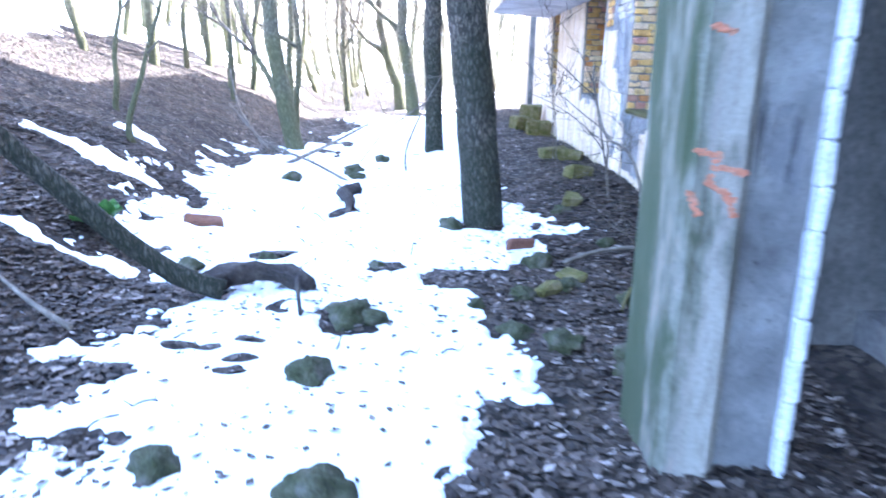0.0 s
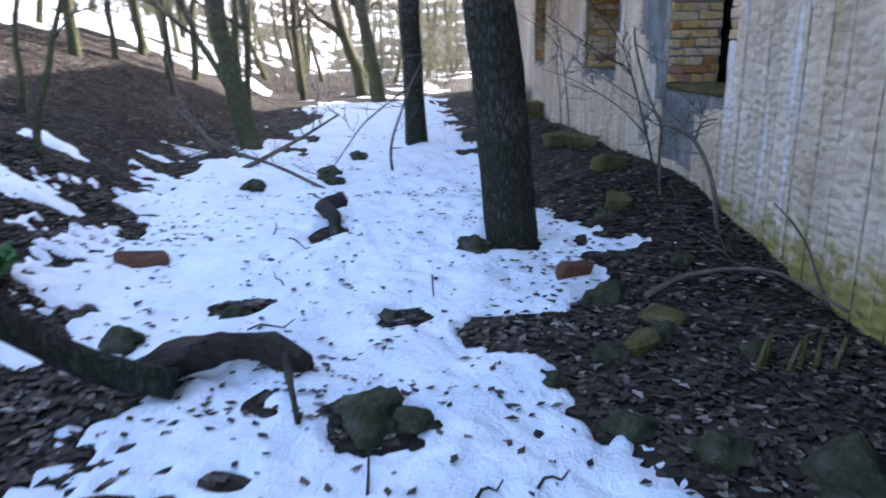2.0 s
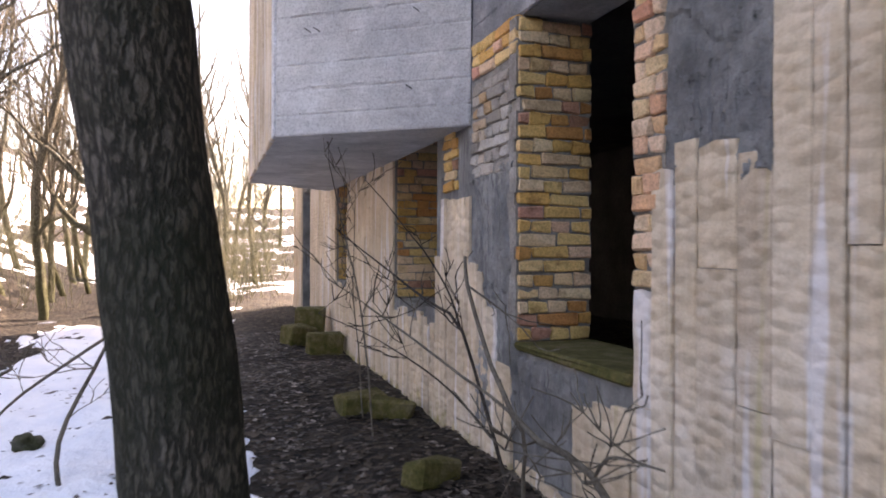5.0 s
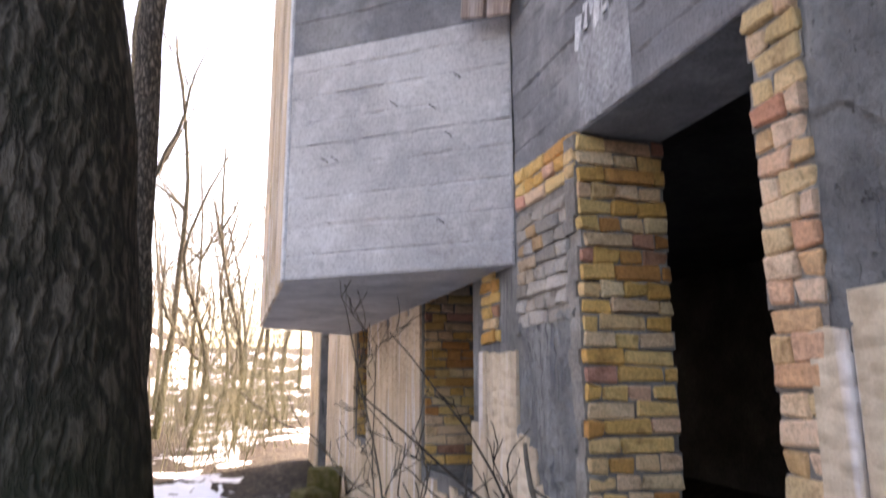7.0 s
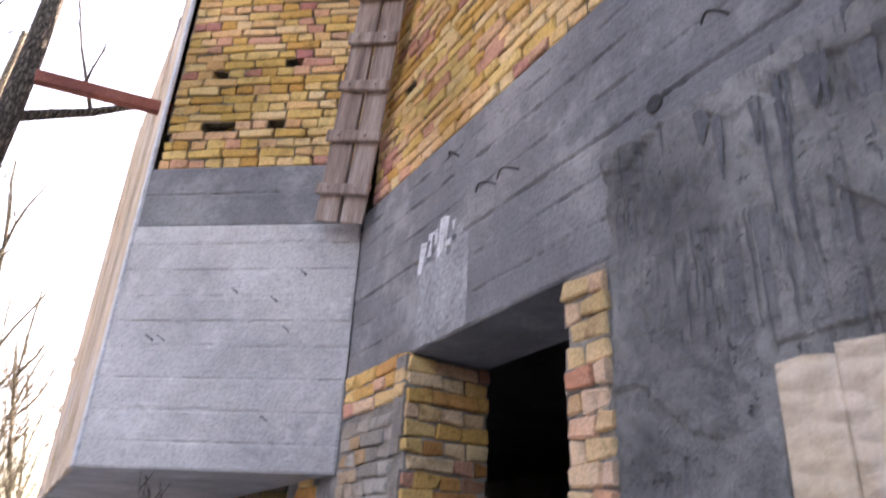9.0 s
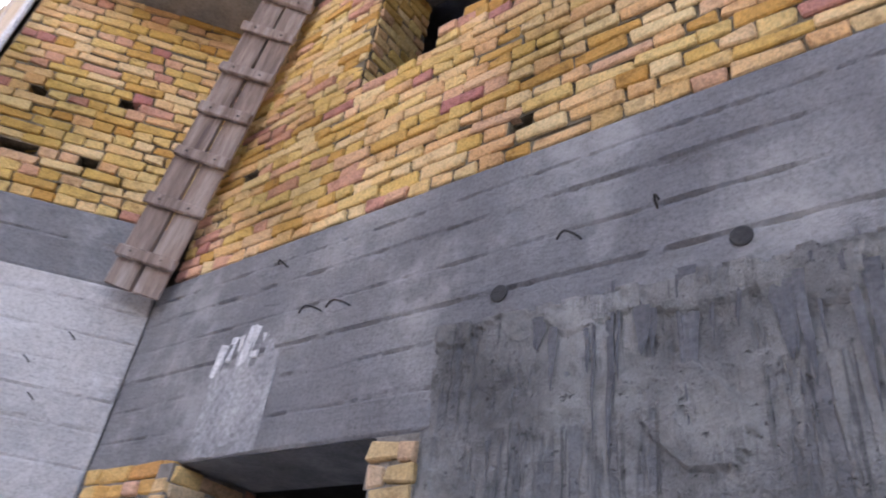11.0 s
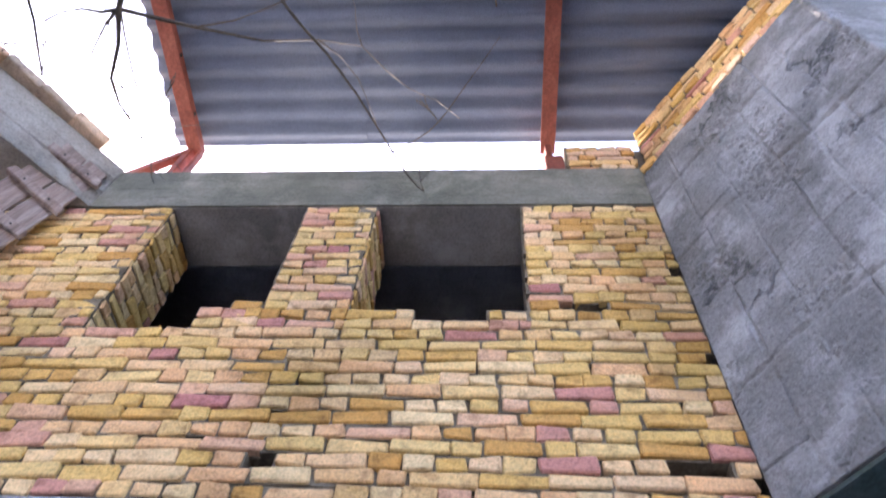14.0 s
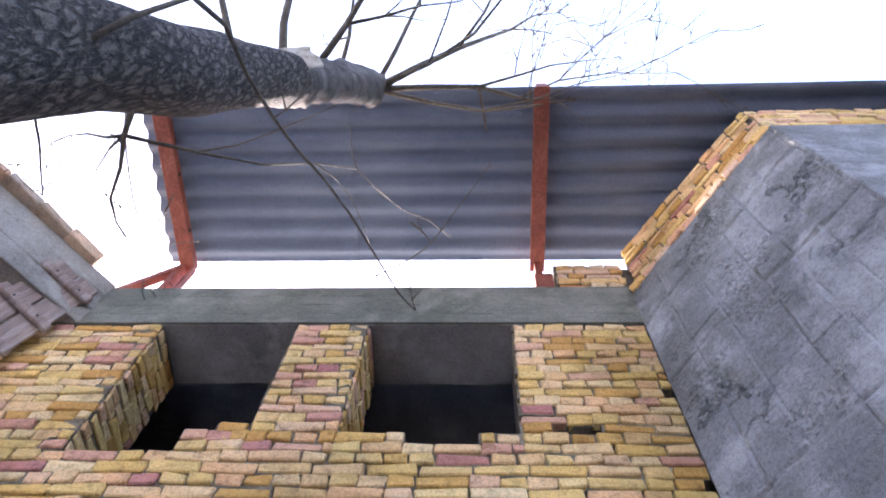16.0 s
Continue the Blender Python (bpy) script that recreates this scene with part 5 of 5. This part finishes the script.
# ---- stones and blocks ----
def rock(x, yv, sx_, sy_, sz_, seed, material=M_ROCK, label="mossy rounded stone half sunk in the snow"):
    bm = bmesh.new()
    bmesh.ops.create_icosphere(bm, subdivisions=3, radius=1.0)
    for v in bm.verts:
        n_ = v.co.normalized()
        k = 1 + 0.55 * noise.noise(n_ * 1.4 + Vector((seed, 0, 0))) + 0.22 * noise.noise(n_ * 3.2 + Vector((0, seed, 0))) + 0.08 * noise.noise(n_ * 8 + Vector((0, 0, seed)))
        v.co = Vector((n_.x * sx_, n_.y * sy_, n_.z * sz_)) * k
    me = bpy.data.meshes.new("rock")
    bm.to_mesh(me)
    bm.free()
    me.materials.append(material)
    me.shade_smooth()
    ob = new("rock", me)
    ob.matrix_basis = pose(x, yv, ground_z(x, yv) + sz_ * 0.35, 0, 0, seed * 40)
    return tagged(ob, label, "stone", "stones along the path")


for k, (x, yv, a) in enumerate(((-0.73, 4.80, 0.13), (-0.62, 5.66, 0.17), (-0.45, 5.58, 0.10), (0.45, 5.48, 0.10), (-1.45, 6.85, 0.08), (-1.17, 10.2, 0.14), (0.05, 7.75, 0.14), (-1.95, 6.45, 0.12), (1.15, 8.25, 0.10),
                               (0.93, 6.4, 0.11), (1.10, 5.0, 0.20), (-1.2, 3.9, 0.13), (-0.5, 3.75, 0.15), (-1.1, 9.9, 0.10), (-1.9, 9.9, 0.13), (-0.95, 11.5, 0.12), (-0.55, 6.72, 0.07), (0.75, 6.9, 0.12), (0.55, 6.1, 0.10), (1.3, 6.1, 0.09), (0.0, 3.6, 0.11), (0.7, 5.2, 0.12), (1.4, 7.3, 0.08), (0.2, 5.85, 0.07))):
    rock(x, yv, a, a * 0.8, a * 0.62, k + 1)
root = thing("root_stump", "dark rotten root sticking out of the snow", "root", at=(-1.0, 8.3, -0.4))
part("root", Shape().tube(path_points([(0, 0, -0.05), (0.02, 0.1, 0.1), (-0.1, 0.35, 0.12), (0.08, 0.5, 0.15)], 10, 0.03, 3), taper(0.045, 0.065, 10, 1.1), 9, 2, 0.6), M_ROT, root, smooth=True)
part("root", Shape().tube(path_points([(0.05, -0.3, -0.06), (0.02, -0.1, 0.02), (0.0, 0.1, 0.1)], 8, 0.03, 3), [0.035] * 8, 8, 2, 0.4), M_ROT, root, smooth=True)


def block(x, yv, sx_, sy_, sz_, turn, material, label, tilt=0.0):
    s = Shape().soft_box(sx_, sy_, sz_, 0.02, None, 0.028, rng)
    ob = thing("masonry_block", label, "block", s, material)
    ob.matrix_basis = pose(x, yv, ground_z(x, yv) + sz_ * 0.38, tilt, tilt * 0.6, turn)
    return ob


block(1.52, 9.45, 0.30, 0.16, 0.17, 25, M_MOSSBLOCK, "mossy building block lying on leaf litter")
block(1.27, 8.40, 0.20, 0.15, 0.14, -15, M_MOSSBLOCK, "mossy building block lying on leaf litter", 6)
block(1.52, 11.45, 0.34, 0.26, 0.18, 10, M_MOSSBLOCK, "moss-covered block by the wall")
block(1.70, 11.10, 0.36, 0.20, 0.14, -20, M_MOSSBLOCK, "moss-covered block by the wall", 5)
block(1.70, 14.6, 0.45, 0.30, 0.30, 5, M_MOSSBLOCK, "stacked mossy block at the wall foot")
block(1.45, 15.4, 0.40, 0.34, 0.26, 30, M_MOSSBLOCK, "stacked mossy block at the wall foot", 8)
block(1.68, 15.9, 0.42, 0.34, 0.45, -10, M_MOSSBLOCK, "stacked mossy block at the wall foot")
block(0.64, 7.22, 0.26, 0.13, 0.11, 12, M_RED, "loose red brick on the snow edge")
block(0.98, 6.55, 0.25, 0.13, 0.09, -50, M_MOSSBLOCK, "broken mossy brick in the soil", 15)
block(0.75, 6.25, 0.20, 0.12, 0.09, 40, M_MOSSBLOCK, "broken mossy brick in the soil", -12)
block(-2.24, 7.72, 0.34, 0.13, 0.10, 25, M_RED, "dark loose brick on the bank", 10)

# green plant on the bank
pl = thing("green_plant", "low plant with broad green leaves on the bank", "plant", at=(-2.72, 6.75, ground_z(-2.72, 6.75) + 0.02))
rr = random.Random(3)
for k in range(18):
    a, tilt, ln = rr.uniform(0, 360), rr.uniform(15, 60), rr.uniform(0.13, 0.24)
    m = pose(0, 0, 0.01, 0, 0, a) @ pose(rr.uniform(0.02, 0.12), 0, 0.03, 0, -tilt, 0)
    s = Shape()
    prof = [(0, 0.004), (0.25, 0.30), (0.55, 0.36), (0.8, 0.2), (1.0, 0.01)]
    vs = []
    for u_, wd in prof:
        vs += [m @ Vector((u_ * ln, -wd * ln, 0.02 + 0.03 * u_)), m @ Vector((u_ * ln, 0, 0.0 + 0.05 * math.sin(u_ * 2.5) * ln * 3)), m @ Vector((u_ * ln, wd * ln, 0.02 + 0.03 * u_))]
    s.add(vs, [(i * 3 + j, (i + 1) * 3 + j, (i + 1) * 3 + j + 1, i * 3 + j + 1) for i in range(4) for j in range(2)])
    part("leaf", s, M_LEAFGREEN, pl, smooth=True)

# ---- leaf litter ----
lf = Shape()
rr = random.Random(12)
count = 0
while count < 46000:
    near = rr.random() < 0.6
    x, yv = (rr.uniform(-4.5, 2.0), rr.uniform(2.6, 9.5)) if near else (rr.uniform(-8, 2.0), rr.uniform(5, 17))
    d = snow_amount(x, yv)
    if d > 0.02 and rr.random() > 0.03 + 0.32 * max(0.0, noise.noise(Vector((x * 1.1, yv * 1.1, 40)))):
        continue
    z = max(snow_top(x, yv), ground_z(x, yv)) + 0.006 + (0.012 * rr.random() if d < 0 else 0)
    a, sz, lift = rr.uniform(0, math.tau), rr.uniform(0.014, 0.046) * (0.8 if d > 0 else 1.0), rr.uniform(-0.4, 0.5)
    c, s_ = math.cos(a), math.sin(a)
    q = [(-1, 0, 0), (-0.2, -0.55, lift), (1, 0, 0.2), (0.1, 0.55, lift * rr.uniform(0, 1.2))]
    lf.add([(x + sz * (u_ * c - w_ * s_), yv + sz * (u_ * s_ + w_ * c), z + sz * 0.6 * h_) for u_, w_, h_ in q], [(0, 1, 2), (0, 2, 3)])
    count += 1
thing("leaf_litter", "wet brown fallen leaves over soil and snow", "leaves", lf, M_LEAF, kind="stuff")

# ---- bricks, last ----
UP = dict(material=M_YELLOW, solid=window_gap)
courses(wall_upper, (BX, 9.98, 0), (0, -1, 0), 3.555, 4.5495, 4.17, limit=150, near=lambda p, z: abs(p.y - 7.2) + abs(z - 3.9) * 1.4, **UP)
for y1, y0, z1, lim in ((9.98, 8.80, 5.75, 30), (7.93, 7.50, 5.75, 40), (6.60, 5.81, 5.75, 50), (8.25, 7.93, 4.70, 10), (8.10, 7.93, 4.775, 6), (7.50, 7.17, 4.70, 10), (7.17, 6.80, 4.625, 6), (6.80, 6.60, 4.70, 6)):
    courses(wall_upper, (BX, y1, 0), (0, -1, 0), 4.5495, z1, y1 - y0, limit=lim, pitch=0.075, **UP)
courses(left_bay_brick, (0.84, 11.05, 0), (BX - 0.83, 10.15 - 11.07, 0), 3.94, 5.75, math.hypot(BX - 0.83, 0.92), M_YELLOW, proud=0.02, solid=lambda x, yv, z: not any(abs(x - a) < 0.05 and abs(z - c) < 0.039 for a, c in ((1.17, 4.3), (1.5, 4.3), (1.06, 4.75), (1.48, 4.8))))
courses(right_bay_brick, (BX, 5.74, 0), (0.96 - BX, 5.01 - 5.74, 0), 6.20, 6.84, math.hypot(BX - 0.96, 0.73), M_YELLOW, proud=0.02, limit=70)
courses(right_bay_brick, (0.96, 5.01, 0), (0, -1, 0), 6.20, 6.84, 2.2, M_YELLOW, proud=0.02, limit=40)
# flat cap course on the right bay
cap_dir = Vector((0.88 - BX, 5.07 - 5.80, 0)).normalized()
for k in range(10):
    p = Vector((BX, 5.80, 6.165)) + cap_dir * (0.07 + k * 0.132) + Vector((cap_dir.y, -cap_dir.x, 0)) * (-0.045 + rng.uniform(-0.012, 0.012))
    ob = new("brick", rng.choice(brick_pool(rng.choice((M_ORANGE, M_PINKISH, M_PINKISH)), 0.118)))
    ob.parent = right_bay_brick
    ob.matrix_basis = pose(p.x, p.y, p.z, rng.uniform(-2, 2), rng.uniform(-2, 2), math.degrees(math.atan2(cap_dir.y, cap_dir.x)) + rng.uniform(-3, 3))
# loose bricks along the top of the left bay's beam
edge_dir = Vector((0.80 - BX, 10.35 - 9.36, 0)).normalized()
for k in range(5):
    p = Vector((BX, 9.36, 6.306)) + edge_dir * (0.34 + k * 0.262) + Vector((edge_dir.y, -edge_dir.x, 0)) * -0.03
    ob = thing("loose_brick", "pale loose brick laid on the concrete beam", "brick", Shape().soft_box(0.262, 0.13, 0.075, 0.009, None, 0.008, rng), M_SMEARED if k % 3 else M_PINKISH, group="bricks on the beam")
    ob.matrix_basis = pose(p.x, p.y, p.z, 0, 0, math.degrees(math.atan2(edge_dir.y, edge_dir.x)) + rng.uniform(-5, 5))
# brick stack on the ring beam
stack = thing("brick_stack", "orange bricks stacked on the ring beam", "bricks", Shape().box(2.03, 2.28, 5.72, 6.24, 6.241, 6.6), M_MORTAR)
courses(stack, (BX, 6.26, 0), (0, -1, 0), 6.245, 6.63, 0.46, M_ORANGE)
# mortar beds behind the jamb bricks
for a in ((2.004, 2.446, 9.337, 9.3395, 0.6, 2.456), (1.997, 1.9995, 9.345, 10.05, 1.6, 2.456), (1.997, 1.9995, 7.965, 8.155, 0.98, 2.456), (2.004, 2.446, 12.197, 12.1995, 0.68, 2.39), (2.004, 2.446, 15.497, 15.4995, 0.71, 2.39)):
    part("mortar_bed", Shape().box(*a), M_BED, wall_lower)
# jambs of the big opening
courses(wall_lower, (BX - 0.01, 9.335, 0), (1, 0, 0), 0.62, 2.46, 0.46, M_ORANGE, proud=0.024, jit=0.007, limit=90, bed=M_BED)
courses(wall_lower, (BX - 0.0, 10.05, 0), (0, -1, 0), 2.25, 2.46, 0.72, M_ORANGE, proud=0.024, jit=0.009, limit=30, bed=M_BED)
courses(wall_lower, (BX - 0.0, 10.05, 0), (0, -1, 0), 1.60, 2.25, 0.62, M_SMEARED, proud=0.024, jit=0.009, limit=60, bed=M_BED)
courses(wall_lower, (BX, 10.67, 0), (0, -1, 0), 1.55, 2.0, 0.3, M_ORANGE, proud=0.02, limit=20, bed=M_BED)
courses(wall_lower, (BX, 8.16, 0), (0, -1, 0), 0.98, 2.46, 0.20, M_PINKISH, proud=0.024, jit=0.009, limit=60, bed=M_BED)
courses(wall_lower, (BX + 0.02, 12.195, 0), (1, 0, 0), 0.68, 2.4, 0.42, M_ORANGE, proud=0.022, jit=0.005, limit=60, bed=M_BED)
courses(wall_lower, (BX + 0.02, 15.495, 0), (1, 0, 0), 0.7, 2.4, 0.42, M_ORANGE, proud=0.022, jit=0.005, limit=60, bed=M_BED)
# jambs of the upper windows
courses(wall_upper, (BX + 0.02, 8.795, 0), (1, 0, 0), 4.57, 5.75, 0.40, M_YELLOW, proud=0.01, limit=60)
courses(wall_upper, (BX + 0.02, 7.495, 0), (1, 0, 0), 4.67, 5.75, 0.40, M_YELLOW, proud=0.01, limit=60)
